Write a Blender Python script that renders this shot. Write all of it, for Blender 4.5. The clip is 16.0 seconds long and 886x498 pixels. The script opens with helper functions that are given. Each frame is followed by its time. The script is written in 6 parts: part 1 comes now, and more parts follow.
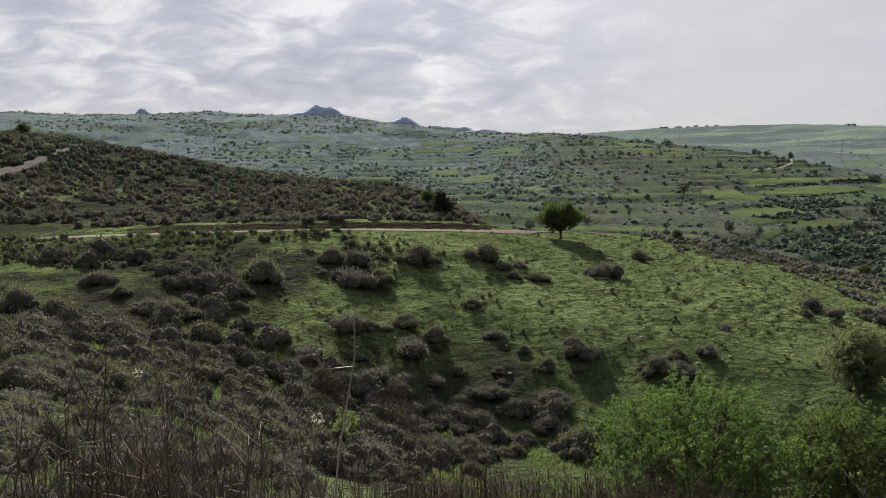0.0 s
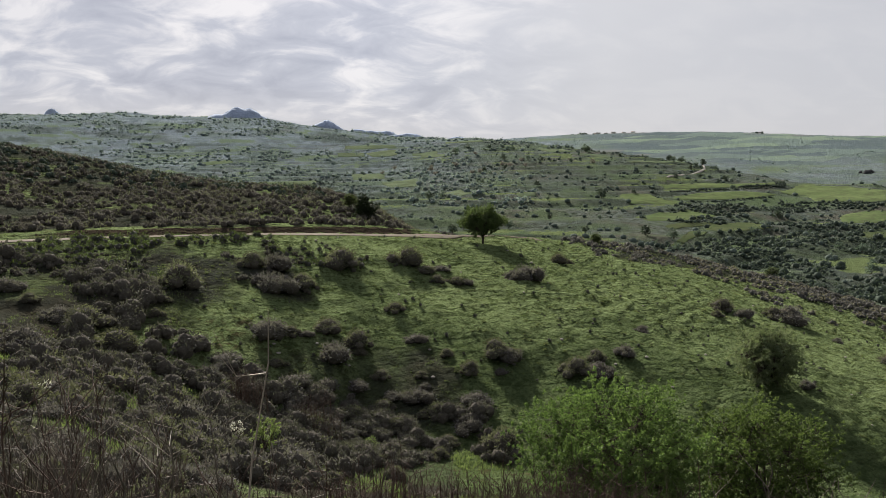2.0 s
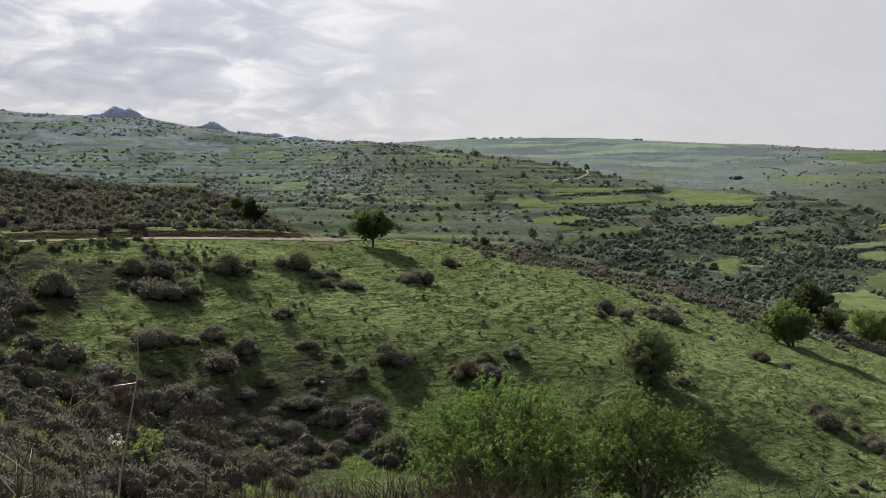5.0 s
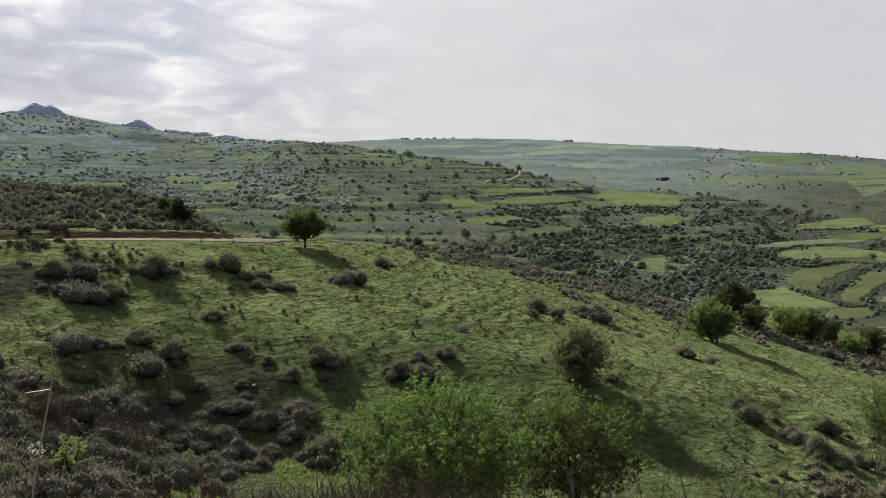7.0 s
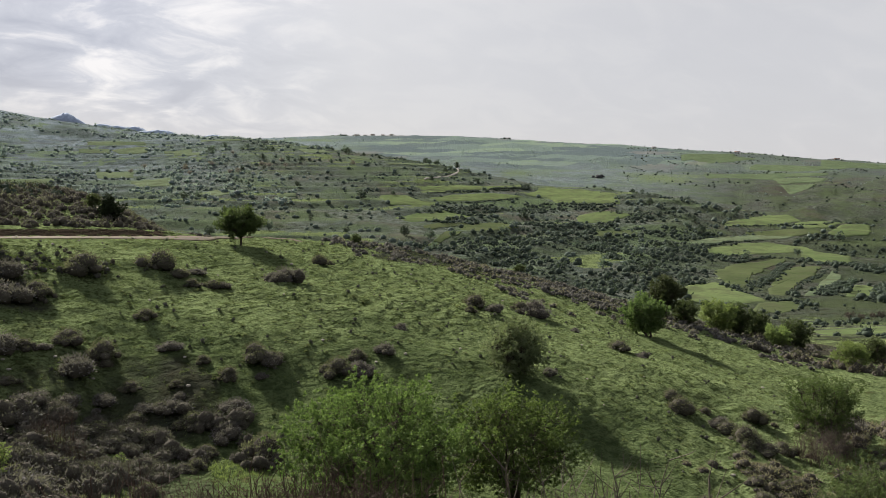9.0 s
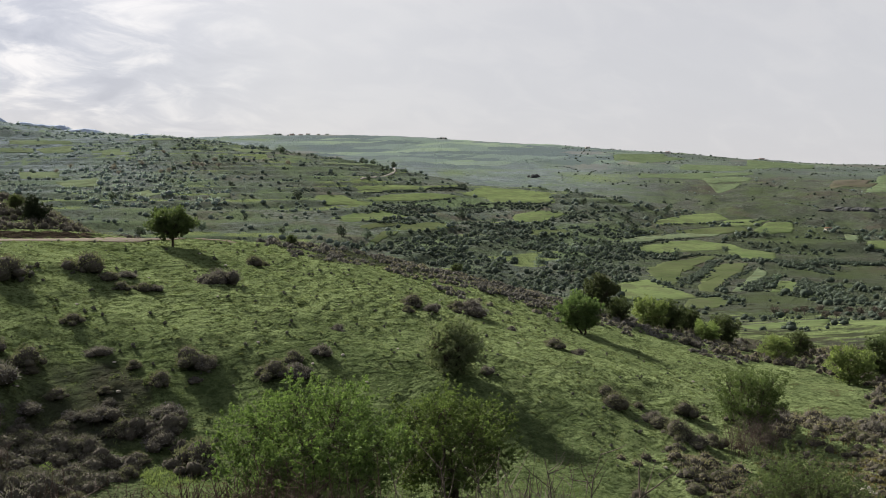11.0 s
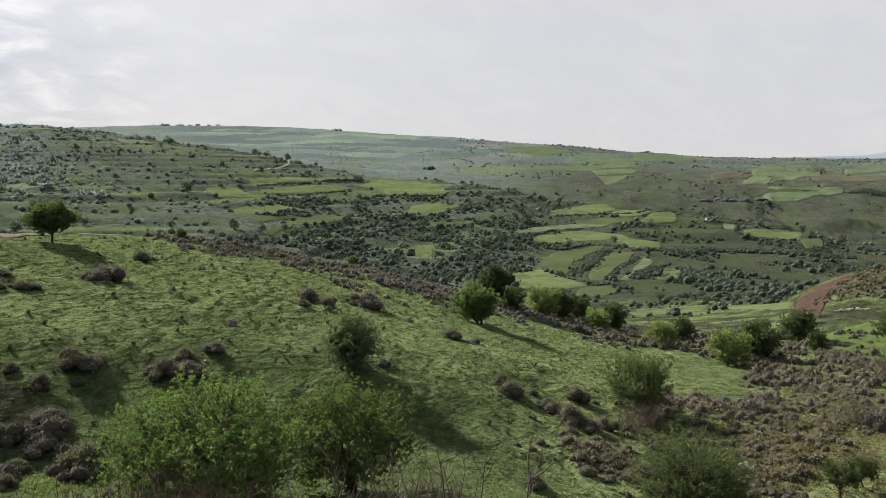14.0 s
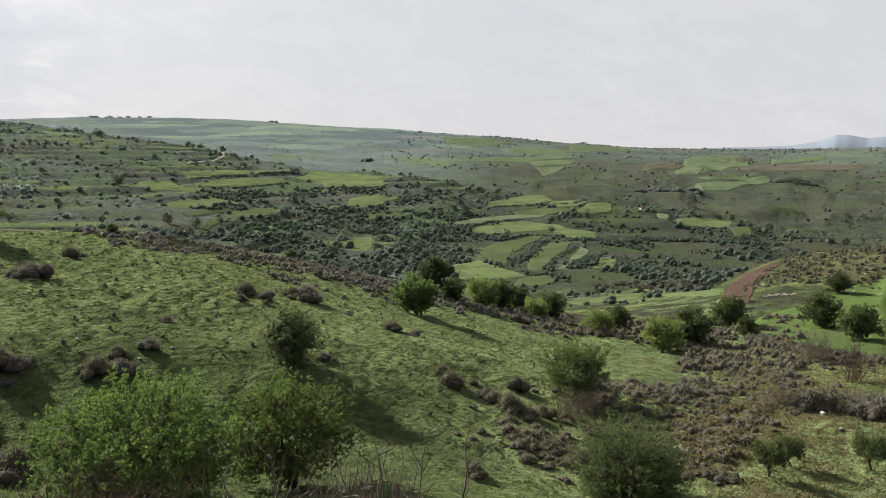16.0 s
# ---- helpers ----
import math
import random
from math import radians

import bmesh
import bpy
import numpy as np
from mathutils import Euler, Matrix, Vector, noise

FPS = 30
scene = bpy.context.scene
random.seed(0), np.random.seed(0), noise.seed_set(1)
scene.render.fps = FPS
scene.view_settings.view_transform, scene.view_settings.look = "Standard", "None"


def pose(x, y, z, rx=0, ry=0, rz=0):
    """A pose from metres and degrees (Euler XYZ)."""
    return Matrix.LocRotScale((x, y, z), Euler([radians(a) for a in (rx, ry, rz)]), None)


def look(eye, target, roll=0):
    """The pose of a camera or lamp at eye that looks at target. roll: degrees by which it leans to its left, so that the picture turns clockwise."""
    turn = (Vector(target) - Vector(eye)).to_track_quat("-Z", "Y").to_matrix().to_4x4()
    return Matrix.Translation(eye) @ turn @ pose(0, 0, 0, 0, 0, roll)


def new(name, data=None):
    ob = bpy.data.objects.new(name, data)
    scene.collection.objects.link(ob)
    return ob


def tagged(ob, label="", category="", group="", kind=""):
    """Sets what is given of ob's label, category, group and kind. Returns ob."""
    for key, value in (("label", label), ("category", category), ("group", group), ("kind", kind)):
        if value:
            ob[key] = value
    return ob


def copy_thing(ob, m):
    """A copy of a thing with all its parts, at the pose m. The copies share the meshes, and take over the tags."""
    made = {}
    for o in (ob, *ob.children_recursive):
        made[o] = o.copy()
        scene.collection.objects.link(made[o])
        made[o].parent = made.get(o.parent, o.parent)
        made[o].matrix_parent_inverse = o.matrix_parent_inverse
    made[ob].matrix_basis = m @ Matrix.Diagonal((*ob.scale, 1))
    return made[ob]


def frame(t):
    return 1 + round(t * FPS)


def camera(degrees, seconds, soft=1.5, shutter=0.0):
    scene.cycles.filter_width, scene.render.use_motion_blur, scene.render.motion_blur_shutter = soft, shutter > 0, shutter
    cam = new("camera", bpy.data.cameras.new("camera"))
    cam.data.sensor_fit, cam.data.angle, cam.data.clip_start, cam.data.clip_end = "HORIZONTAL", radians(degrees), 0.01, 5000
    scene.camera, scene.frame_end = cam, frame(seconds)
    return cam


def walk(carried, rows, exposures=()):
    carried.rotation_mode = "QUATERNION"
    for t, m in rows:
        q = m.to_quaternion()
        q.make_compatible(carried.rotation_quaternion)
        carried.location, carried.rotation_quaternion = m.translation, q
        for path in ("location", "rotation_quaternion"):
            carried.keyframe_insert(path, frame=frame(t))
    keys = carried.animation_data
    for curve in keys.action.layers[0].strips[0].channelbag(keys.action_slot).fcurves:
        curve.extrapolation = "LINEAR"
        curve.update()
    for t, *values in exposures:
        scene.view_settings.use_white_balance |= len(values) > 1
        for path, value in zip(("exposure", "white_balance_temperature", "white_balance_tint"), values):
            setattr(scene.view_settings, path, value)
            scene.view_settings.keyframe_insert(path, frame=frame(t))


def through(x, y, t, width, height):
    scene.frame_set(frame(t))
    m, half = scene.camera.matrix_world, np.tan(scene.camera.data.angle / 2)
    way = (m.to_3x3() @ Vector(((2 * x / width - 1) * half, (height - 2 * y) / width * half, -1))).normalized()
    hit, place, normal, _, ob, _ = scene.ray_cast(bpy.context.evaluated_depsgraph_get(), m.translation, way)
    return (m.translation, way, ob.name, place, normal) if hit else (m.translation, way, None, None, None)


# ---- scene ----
EYE = 1.6
cam = camera(56.75, 16.0, soft=0.8)
# seconds, turn to the left, tilt up, lean
ROWS = [
    (0.0, 0.00, -5.16, 0.54), (0.5, -1.25, -4.99, 0.53), (1.0, -2.45, -4.93, 0.62), (1.5, -3.87, -4.91, 0.48),
    (2.0, -5.34, -4.90, 0.28), (2.5, -6.61, -4.92, 0.19), (3.0, -7.83, -4.91, 0.26), (3.5, -9.08, -4.82, 0.37),
    (4.0, -10.35, -4.75, 0.24), (6.5, -16.60, -4.64, -0.22), (7.0, -17.61, -4.64, -0.21), (7.5, -18.59, -4.65, -0.24),
    (8.0, -19.66, -4.66, -0.30), (8.5, -20.79, -4.72, -0.34), (9.0, -21.88, -4.83, -0.37), (11.5, -27.39, -4.90, -0.28),
    (12.0, -28.53, -5.06, -0.29), (12.5, -29.73, -5.15, -0.31), (13.0, -30.83, -5.19, -0.26), (13.5, -32.22, -5.24, -0.25),
    (14.0, -33.51, -5.33, -0.30), (14.5, -34.64, -5.39, -0.31), (15.0, -35.65, -5.42, -0.16), (15.5, -36.70, -5.62, -0.07),
    (16.0, -37.79, -5.89, -0.02),
]
ARM = 0.35  # the phone is held this far from the turning body
walk(cam, [(t, pose(ARM * math.sin(radians(-turn)), ARM * (math.cos(radians(turn)) - 1), EYE, 90 + tilt, lean, turn))
           for t, turn, tilt, lean in ROWS],
     exposures=[(0.0, 1.31, 6390, 12.5), (4.0, 1.37, 6430, 12), (9.0, 1.44, 6500, 11.5), (12.5, 1.49, 6510, 11.5), (16.0, 1.58, 6520, 11.5)])

# ---- sky and sun ----
SUN_BEARING, SUN_HEIGHT = -13.0, 32.0


def way(bearing, height):
    b, h = radians(bearing), radians(height)
    return Vector((math.sin(b) * math.cos(h), math.cos(b) * math.cos(h), math.sin(h)))


SUN = way(SUN_BEARING, SUN_HEIGHT)
sun = new("sun", bpy.data.lights.new("sun", "SUN"))
sun.data.energy, sun.data.angle, sun.data.color = 5.0, radians(3.0), (1.0, 0.93, 0.82)
sun.matrix_basis = look((0, 0, 60), Vector((0, 0, 60)) - SUN)


class Tree:
    """A short way to write node trees."""

    def __init__(self, tree):
        self.tree = tree
        tree.nodes.clear()

    def add(self, kind, values=()):
        node = self.tree.nodes.new(kind)
        for key, value in dict(values).items():
            if isinstance(value, bpy.types.NodeSocket):
                self.tree.links.new(value, node.inputs[key])
            else:
                node.inputs[key].default_value = value
        return node

    def math(self, operation, a, b=0.0, c=0.0):
        node = self.add("ShaderNodeMath", {0: a, 1: b, 2: c})
        node.operation = operation
        return node.outputs[0]

    def mix(self, factor, a, b, blend="MIX"):
        node = self.tree.nodes.new("ShaderNodeMix")
        node.data_type, node.blend_type = "RGBA", blend
        for key, value in ((0, factor), (6, a), (7, b)):
            if isinstance(value, bpy.types.NodeSocket):
                self.tree.links.new(value, node.inputs[key])
            else:
                node.inputs[key].default_value = value
        return node.outputs[2]

    def ramp(self, value, *stops):
        node = self.add("ShaderNodeValToRGB", {0: value})
        ramp = node.color_ramp
        while len(ramp.elements) < len(stops):
            ramp.elements.new(0.5)
        for element, (at, colour) in zip(ramp.elements, stops):
            element.position = at
            element.color = (*colour, 1) if isinstance(colour, tuple) else (colour, colour, colour, 1)
        return node.outputs[0]

    def noise(self, vector, scale, detail=4.0, rough=0.55, distortion=0.0):
        return self.add("ShaderNodeTexNoise", {"Vector": vector, "Scale": scale, "Detail": detail, "Roughness": rough,
                                               "Distortion": distortion}).outputs[0]


world = bpy.data.worlds.new("sky")
scene.world = world
world.use_nodes = True
w = Tree(world.node_tree)
sky = w.add("ShaderNodeTexSky")
sky.sky_type, sky.sun_disc, sky.sun_elevation, sky.sun_rotation = "NISHITA", False, radians(SUN_HEIGHT), radians(SUN_BEARING)
there = w.add("ShaderNodeTexCoord").outputs["Generated"]
parts = w.add("ShaderNodeSeparateXYZ", {0: there})
up = w.math("MAXIMUM", parts.outputs[2], 0.0)
over = w.math("ADD", up, 0.42)
sheet = w.add("ShaderNodeCombineXYZ", {0: w.math("DIVIDE", parts.outputs[0], over), 1: w.math("DIVIDE", parts.outputs[1], over)}).outputs[0]
turned = w.add("ShaderNodeMapping", {"Vector": sheet, "Rotation": (0, 0, radians(-24)), "Scale": (1.0, 1.5, 1.0)}).outputs[0]
puffs = w.noise(turned, 6.5, 6.0, 0.55, 0.5)
banks = w.noise(sheet, 1.7, 3.0, 0.5)
# the cloud is thinnest beside the sun
along = w.add("ShaderNodeVectorMath", {0: there, 1: tuple(way(6.0, 30.0))})
along.operation = "DOT_PRODUCT"
near_sun = w.math("MAXIMUM", along.outputs["Value"], 0.0)
thin = w.math("ADD", w.math("MULTIPLY", puffs, 0.72), w.math("MULTIPLY", banks, 0.48))
# the broken layer closes to an even veil towards the right
side = w.math("MULTIPLY_ADD", parts.outputs[0], 1.0, 0.32)
veil = w.math("MINIMUM", w.math("MAXIMUM", side, 0.0), 1.0)
broken = w.ramp(thin, (0.47, (0.395, 0.420, 0.490)), (0.59, (0.505, 0.528, 0.590)), (0.71, (0.81, 0.80, 0.80)))
low = w.ramp(up, (0.03, 0.75), (0.11, 0.0))
cloud = w.mix(w.math("MAXIMUM", w.ramp(veil, (0.32, 0.0), (0.60, 0.92)), low), broken, (0.632, 0.634, 0.642, 1))
glow = w.math("MULTIPLY", w.math("POWER", near_sun, 20.0), 0.55)
lit = w.mix(1.0, cloud, w.add("ShaderNodeCombineXYZ", {0: w.math("ADD", glow, 0.95), 1: w.math("ADD", w.math("MULTIPLY", glow, 0.97), 0.95), 2: w.math("ADD", w.math("MULTIPLY", glow, 0.88), 0.96)}).outputs[0], "MULTIPLY")
clear = w.mix(1.0, sky.outputs[0], (0.10, 0.10, 0.10, 1), "MULTIPLY")
mixed = w.mix(0.93, clear, lit)
background = w.add("ShaderNodeBackground", {"Color": mixed, "Strength": 0.400})
w.tree.links.new(background.outputs[0], w.add("ShaderNodeOutputWorld").inputs[0])


# ---- materials ----
def material(name):
    m = bpy.data.materials.new(name)
    m.use_nodes = True
    return m, Tree(m.node_tree)


def finish(t, shader):
    t.tree.links.new(shader.outputs[0], t.add("ShaderNodeOutputMaterial").inputs[0])


def bump(t, height, strength, distance):
    return t.add("ShaderNodeBump", {"Height": height, "Strength": strength, "Distance": distance}).outputs[0]


def ground_material():
    """cover holds how much is fresh grass, dry grass and bare soil; its alpha falls where haze is put into the colour.
    """
    m, t = material("ground")
    where = t.add("ShaderNodeNewGeometry").outputs["Position"]
    cover = t.add("ShaderNodeVertexColor")
    cover.layer_name = "cover"
    grass, dry, soil = t.add("ShaderNodeSeparateColor", {0: cover.outputs[0]}).outputs[:3]
    blade = t.noise(where, 22.0, 3.0, 0.7)
    fine = t.noise(where, 6.0, 5.0, 0.7)
    tuft = t.noise(where, 1.5, 5.0, 0.65)
    broad = t.noise(where, 0.22, 5.0, 0.62)
    wide = t.noise(where, 0.030, 6.0, 0.62)
    # pasture: grazed bright turf, duller olive patches, dark tufts
    g = t.mix(t.ramp(broad, (0.36, 0.0), (0.64, 1.0)), (0.124, 0.164, 0.077, 1), (0.212, 0.270, 0.125, 1))
    g = t.mix(t.ramp(t.noise(where, 0.55, 5.0, 0.7), (0.50, 0.0), (0.66, 0.55)), g, (0.092, 0.108, 0.054, 1))
    g = t.mix(t.ramp(tuft, (0.50, 0.0), (0.60, 0.80)), g, (0.040, 0.058, 0.022, 1))
    g = t.mix(t.ramp(fine, (0.50, 0.0), (0.60, 0.6)), g, (0.044, 0.056, 0.018, 1))
    g = t.mix(t.ramp(blade, (0.42, 0.0), (0.70, 0.55)), g, (0.050, 0.068, 0.020, 1))
    dark_grass = t.add("ShaderNodeAttribute")
    dark_grass.attribute_name = "dark_grass"
    g = t.mix(t.math("MULTIPLY", dark_grass.outputs["Fac"], t.ramp(tuft, (0.36, 0.4), (0.58, 0.75))), g, (0.056, 0.080, 0.034, 1))
    # scrub: grey-brown twigs over dull green
    s = t.mix(t.ramp(wide, (0.38, 0.0), (0.62, 1.0)), (0.064, 0.080, 0.070, 1), (0.118, 0.138, 0.122, 1))
    s = t.mix(t.ramp(broad, (0.44, 0.0), (0.60, 0.6)), s, (0.034, 0.040, 0.026, 1))
    s = t.mix(t.ramp(tuft, (0.50, 0.0), (0.66, 0.55)), s, (0.052, 0.050, 0.034, 1))
    veg = t.noise(where, 0.013, 7.0, 0.66)
    s = t.mix(t.ramp(veg, (0.52, 0.0), (0.62, 0.75)), s, (0.066, 0.092, 0.054, 1))
    s = t.mix(t.ramp(veg, (0.38, 0.7), (0.47, 0.0)), s, (0.086, 0.080, 0.066, 1))
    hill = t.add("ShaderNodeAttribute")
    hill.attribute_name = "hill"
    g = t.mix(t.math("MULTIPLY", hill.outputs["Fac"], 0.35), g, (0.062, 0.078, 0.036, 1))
    cells = t.add("ShaderNodeTexVoronoi", {"Vector": where, "Scale": 0.30, "Randomness": 1.0}).outputs["Distance"]
    clump = t.math("SUBTRACT", t.math("ADD", 0.30, t.math("MULTIPLY", t.math("SUBTRACT", wide, 0.5), 1.1)), cells)
    clump = t.ramp(t.math("ADD", clump, t.math("MULTIPLY", t.math("SUBTRACT", tuft, 0.5), 0.35)), (0.0, 0.0), (0.16, 0.75))
    # distance haze is mixed into the ground colours as pale blue-grey
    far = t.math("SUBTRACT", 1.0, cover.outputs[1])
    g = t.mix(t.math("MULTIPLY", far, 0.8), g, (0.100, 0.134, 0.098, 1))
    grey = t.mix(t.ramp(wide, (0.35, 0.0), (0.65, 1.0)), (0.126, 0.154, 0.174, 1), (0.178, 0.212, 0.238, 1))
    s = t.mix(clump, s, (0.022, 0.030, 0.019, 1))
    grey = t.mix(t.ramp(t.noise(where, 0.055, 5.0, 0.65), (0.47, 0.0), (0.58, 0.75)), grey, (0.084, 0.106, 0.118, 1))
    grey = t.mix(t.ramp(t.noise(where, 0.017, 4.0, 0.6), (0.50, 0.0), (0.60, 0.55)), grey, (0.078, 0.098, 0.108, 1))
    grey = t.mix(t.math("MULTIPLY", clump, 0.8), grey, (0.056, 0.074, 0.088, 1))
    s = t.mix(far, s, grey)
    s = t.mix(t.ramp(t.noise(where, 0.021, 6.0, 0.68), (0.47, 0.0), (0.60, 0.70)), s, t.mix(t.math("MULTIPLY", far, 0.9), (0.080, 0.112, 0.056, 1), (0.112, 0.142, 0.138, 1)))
    # near scrub keeps a darker tone; the far tone is lightened for haze
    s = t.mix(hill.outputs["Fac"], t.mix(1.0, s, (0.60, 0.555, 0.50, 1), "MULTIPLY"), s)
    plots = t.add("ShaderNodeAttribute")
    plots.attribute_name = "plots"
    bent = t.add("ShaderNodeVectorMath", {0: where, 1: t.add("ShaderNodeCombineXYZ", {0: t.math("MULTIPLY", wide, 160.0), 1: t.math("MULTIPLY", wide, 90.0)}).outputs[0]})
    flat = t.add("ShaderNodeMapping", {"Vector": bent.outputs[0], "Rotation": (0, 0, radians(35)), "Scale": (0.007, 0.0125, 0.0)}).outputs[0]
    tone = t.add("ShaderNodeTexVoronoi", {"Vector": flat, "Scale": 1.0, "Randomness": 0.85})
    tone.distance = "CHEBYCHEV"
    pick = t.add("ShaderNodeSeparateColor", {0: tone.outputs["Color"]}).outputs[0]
    # crop tones are paled and blued, with the ridge's haze in the colour
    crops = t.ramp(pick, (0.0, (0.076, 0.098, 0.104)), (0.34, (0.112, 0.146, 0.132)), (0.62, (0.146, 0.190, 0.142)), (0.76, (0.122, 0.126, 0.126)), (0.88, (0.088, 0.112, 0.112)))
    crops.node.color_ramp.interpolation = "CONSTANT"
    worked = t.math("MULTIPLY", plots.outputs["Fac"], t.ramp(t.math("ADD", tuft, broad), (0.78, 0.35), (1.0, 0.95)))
    h = t.mix(tuft, (0.062, 0.060, 0.028, 1), (0.132, 0.114, 0.066, 1))
    # bare soil, darkened to carry the shade of the bank above the track
    d = t.mix(fine, (0.036, 0.030, 0.022, 1), (0.078, 0.063, 0.047, 1))
    edge = t.math("ADD", grass, t.math("MULTIPLY", t.math("SUBTRACT", broad, 0.5), 0.9))
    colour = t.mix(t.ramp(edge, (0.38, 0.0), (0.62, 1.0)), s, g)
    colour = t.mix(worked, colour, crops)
    bank = t.add("ShaderNodeAttribute")
    bank.attribute_name = "bank"
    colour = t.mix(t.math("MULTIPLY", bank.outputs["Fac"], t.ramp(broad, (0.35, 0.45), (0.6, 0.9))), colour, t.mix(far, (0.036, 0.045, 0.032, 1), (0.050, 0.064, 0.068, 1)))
    straw = t.math("ADD", dry, t.math("MULTIPLY", t.math("SUBTRACT", tuft, 0.5), 1.2))
    colour = t.mix(t.ramp(straw, (0.40, 0.0), (0.62, 0.9)), colour, h)
    bare = t.math("ADD", soil, t.math("MULTIPLY", t.math("SUBTRACT", fine, 0.5), 0.5))
    colour = t.mix(t.ramp(bare, (0.42, 0.0), (0.60, 1.0)), colour, d)
    # narrow treads that follow the slope, between tufts
    high = t.add("ShaderNodeSeparateXYZ", {0: where}).outputs[2]
    trodden = t.math("SINE", t.math("ADD", t.math("MULTIPLY", high, 21.0), t.math("MULTIPLY", t.noise(where, 0.40, 5.0, 0.65), 30.0)))
    relief = t.math("ADD", t.math("ADD", t.math("MULTIPLY", fine, 1.1), t.math("MULTIPLY", trodden, 0.42)), t.math("ADD", t.math("MULTIPLY", tuft, 2.6), t.math("MULTIPLY", blade, 0.35)))
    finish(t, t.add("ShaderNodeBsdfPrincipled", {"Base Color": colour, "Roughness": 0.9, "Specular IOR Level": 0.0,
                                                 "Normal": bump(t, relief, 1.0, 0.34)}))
    return m


def leaf_material(name, dark, light, through=0.35, gloss=0.62):
    """Leaves and blades: each piece has its own tint, and light comes through them."""
    m, t = material(name)
    own = t.add("ShaderNodeNewGeometry").outputs["Random Per Island"]
    thing = t.add("ShaderNodeObjectInfo").outputs["Random"]
    where = t.add("ShaderNodeTexCoord").outputs["Object"]
    patch = t.noise(where, 1.6, 3.0)
    stand = t.math("MULTIPLY", t.math("SUBTRACT", t.noise(where, 0.11, 3.0), 0.5), 0.9)
    value = t.math("ADD", t.math("ADD", t.math("MULTIPLY", own, 0.5), stand), t.math("MULTIPLY", patch, 0.5))
    colour = t.mix(value, (*dark, 1), (*light, 1))
    tint = t.add("ShaderNodeHueSaturation", {"Hue": t.math("MULTIPLY_ADD", thing, 0.014, 0.493), "Value": t.math("MULTIPLY_ADD", thing, 0.26, 0.87), "Color": colour})
    front = t.add("ShaderNodeBsdfPrincipled", {"Base Color": tint.outputs[0], "Roughness": gloss, "Specular IOR Level": 0.10})
    back = t.add("ShaderNodeBsdfTranslucent", {"Color": t.mix(1.0, tint.outputs[0], (1.1, 1.2, 0.75, 1), "MULTIPLY")})
    finish(t, t.add("ShaderNodeMixShader", {0: through, 1: front.outputs[0], 2: back.outputs[0]}))
    return m


def solid_material(name, dark, light, scale=6.0, rough=0.85, relief=0.02):
    m, t = material(name)
    where = t.add("ShaderNodeTexCoord").outputs["Object"]
    a, b = t.noise(where, scale, 6.0, 0.65), t.noise(where, scale * 0.17, 4.0)
    value = t.math("ADD", t.math("MULTIPLY", a, 0.6), t.math("MULTIPLY", b, 0.5))
    colour = t.ramp(value, (0.32, dark), (0.72, light))
    finish(t, t.add("ShaderNodeBsdfPrincipled", {"Base Color": colour, "Roughness": rough, "Specular IOR Level": 0.02, "Normal": bump(t, a, 0.8, relief)}))
    return m


GROUND = ground_material()
BARK = solid_material("bark", (0.023, 0.018, 0.015), (0.086, 0.073, 0.059), 14.0)
TWIG = leaf_material("dry twigs", (0.030, 0.017, 0.013), (0.099, 0.073, 0.056), 0.05, 0.7)
PALE_TWIG = leaf_material("pale twigs", (0.145, 0.119, 0.092), (0.277, 0.238, 0.191), 0.05, 0.6)
SPRING = leaf_material("fresh leaves", (0.035, 0.059, 0.019), (0.150, 0.206, 0.072), 0.44)
OLIVE = leaf_material("olive leaves", (0.035, 0.053, 0.024), (0.110, 0.133, 0.061), 0.42)
DARK_LEAF = leaf_material("dark leaves", (0.026, 0.038, 0.019), (0.088, 0.108, 0.049), 0.40)
EVERGREEN = leaf_material("evergreen leaves", (0.011, 0.020, 0.010), (0.039, 0.051, 0.024), 0.15)
RUSTY_LEAF = leaf_material("old brown leaves", (0.029, 0.037, 0.019), (0.074, 0.085, 0.045), 0.35)
YELLOW_LEAF = leaf_material("yellow-green leaves", (0.076, 0.107, 0.040), (0.198, 0.242, 0.100), 0.50)
CUSHION = leaf_material("cushion shrub twigs", (0.048, 0.044, 0.047), (0.170, 0.159, 0.162), 0.25, 0.75)
# darker copy of the cushion twigs, with the hill's shade in its colour
SHADED_CUSHION = leaf_material("shaded brown scrub twigs", (0.045, 0.041, 0.039), (0.127, 0.114, 0.111), 0.22, 0.75)
TUSSOCK = leaf_material("tussock blades", (0.056, 0.071, 0.031), (0.127, 0.143, 0.067), 0.4)
GREY_LEAF = leaf_material("grey-green leaves", (0.069, 0.093, 0.055), (0.218, 0.244, 0.155), 0.50)
DARK_CUSHION = leaf_material("dark cushion twigs", (0.029, 0.030, 0.027), (0.109, 0.105, 0.096), 0.25, 0.75)
TAN_CUSHION = leaf_material("tan scrub twigs", (0.094, 0.084, 0.060), (0.217, 0.198, 0.145), 0.3, 0.75)
MID_LEAF = leaf_material("mid-green leaves", (0.039, 0.063, 0.025), (0.134, 0.175, 0.075), 0.50)
MID_DARK = leaf_material("deep green leaves", (0.036, 0.060, 0.022), (0.120, 0.159, 0.063), 0.45)
WEED_LEAF = leaf_material("weed leaves", (0.030, 0.044, 0.018), (0.082, 0.104, 0.046), 0.35)
LONE_LEAF = leaf_material("dense dark olive leaves", (0.036, 0.051, 0.022), (0.109, 0.138, 0.057), 0.35)
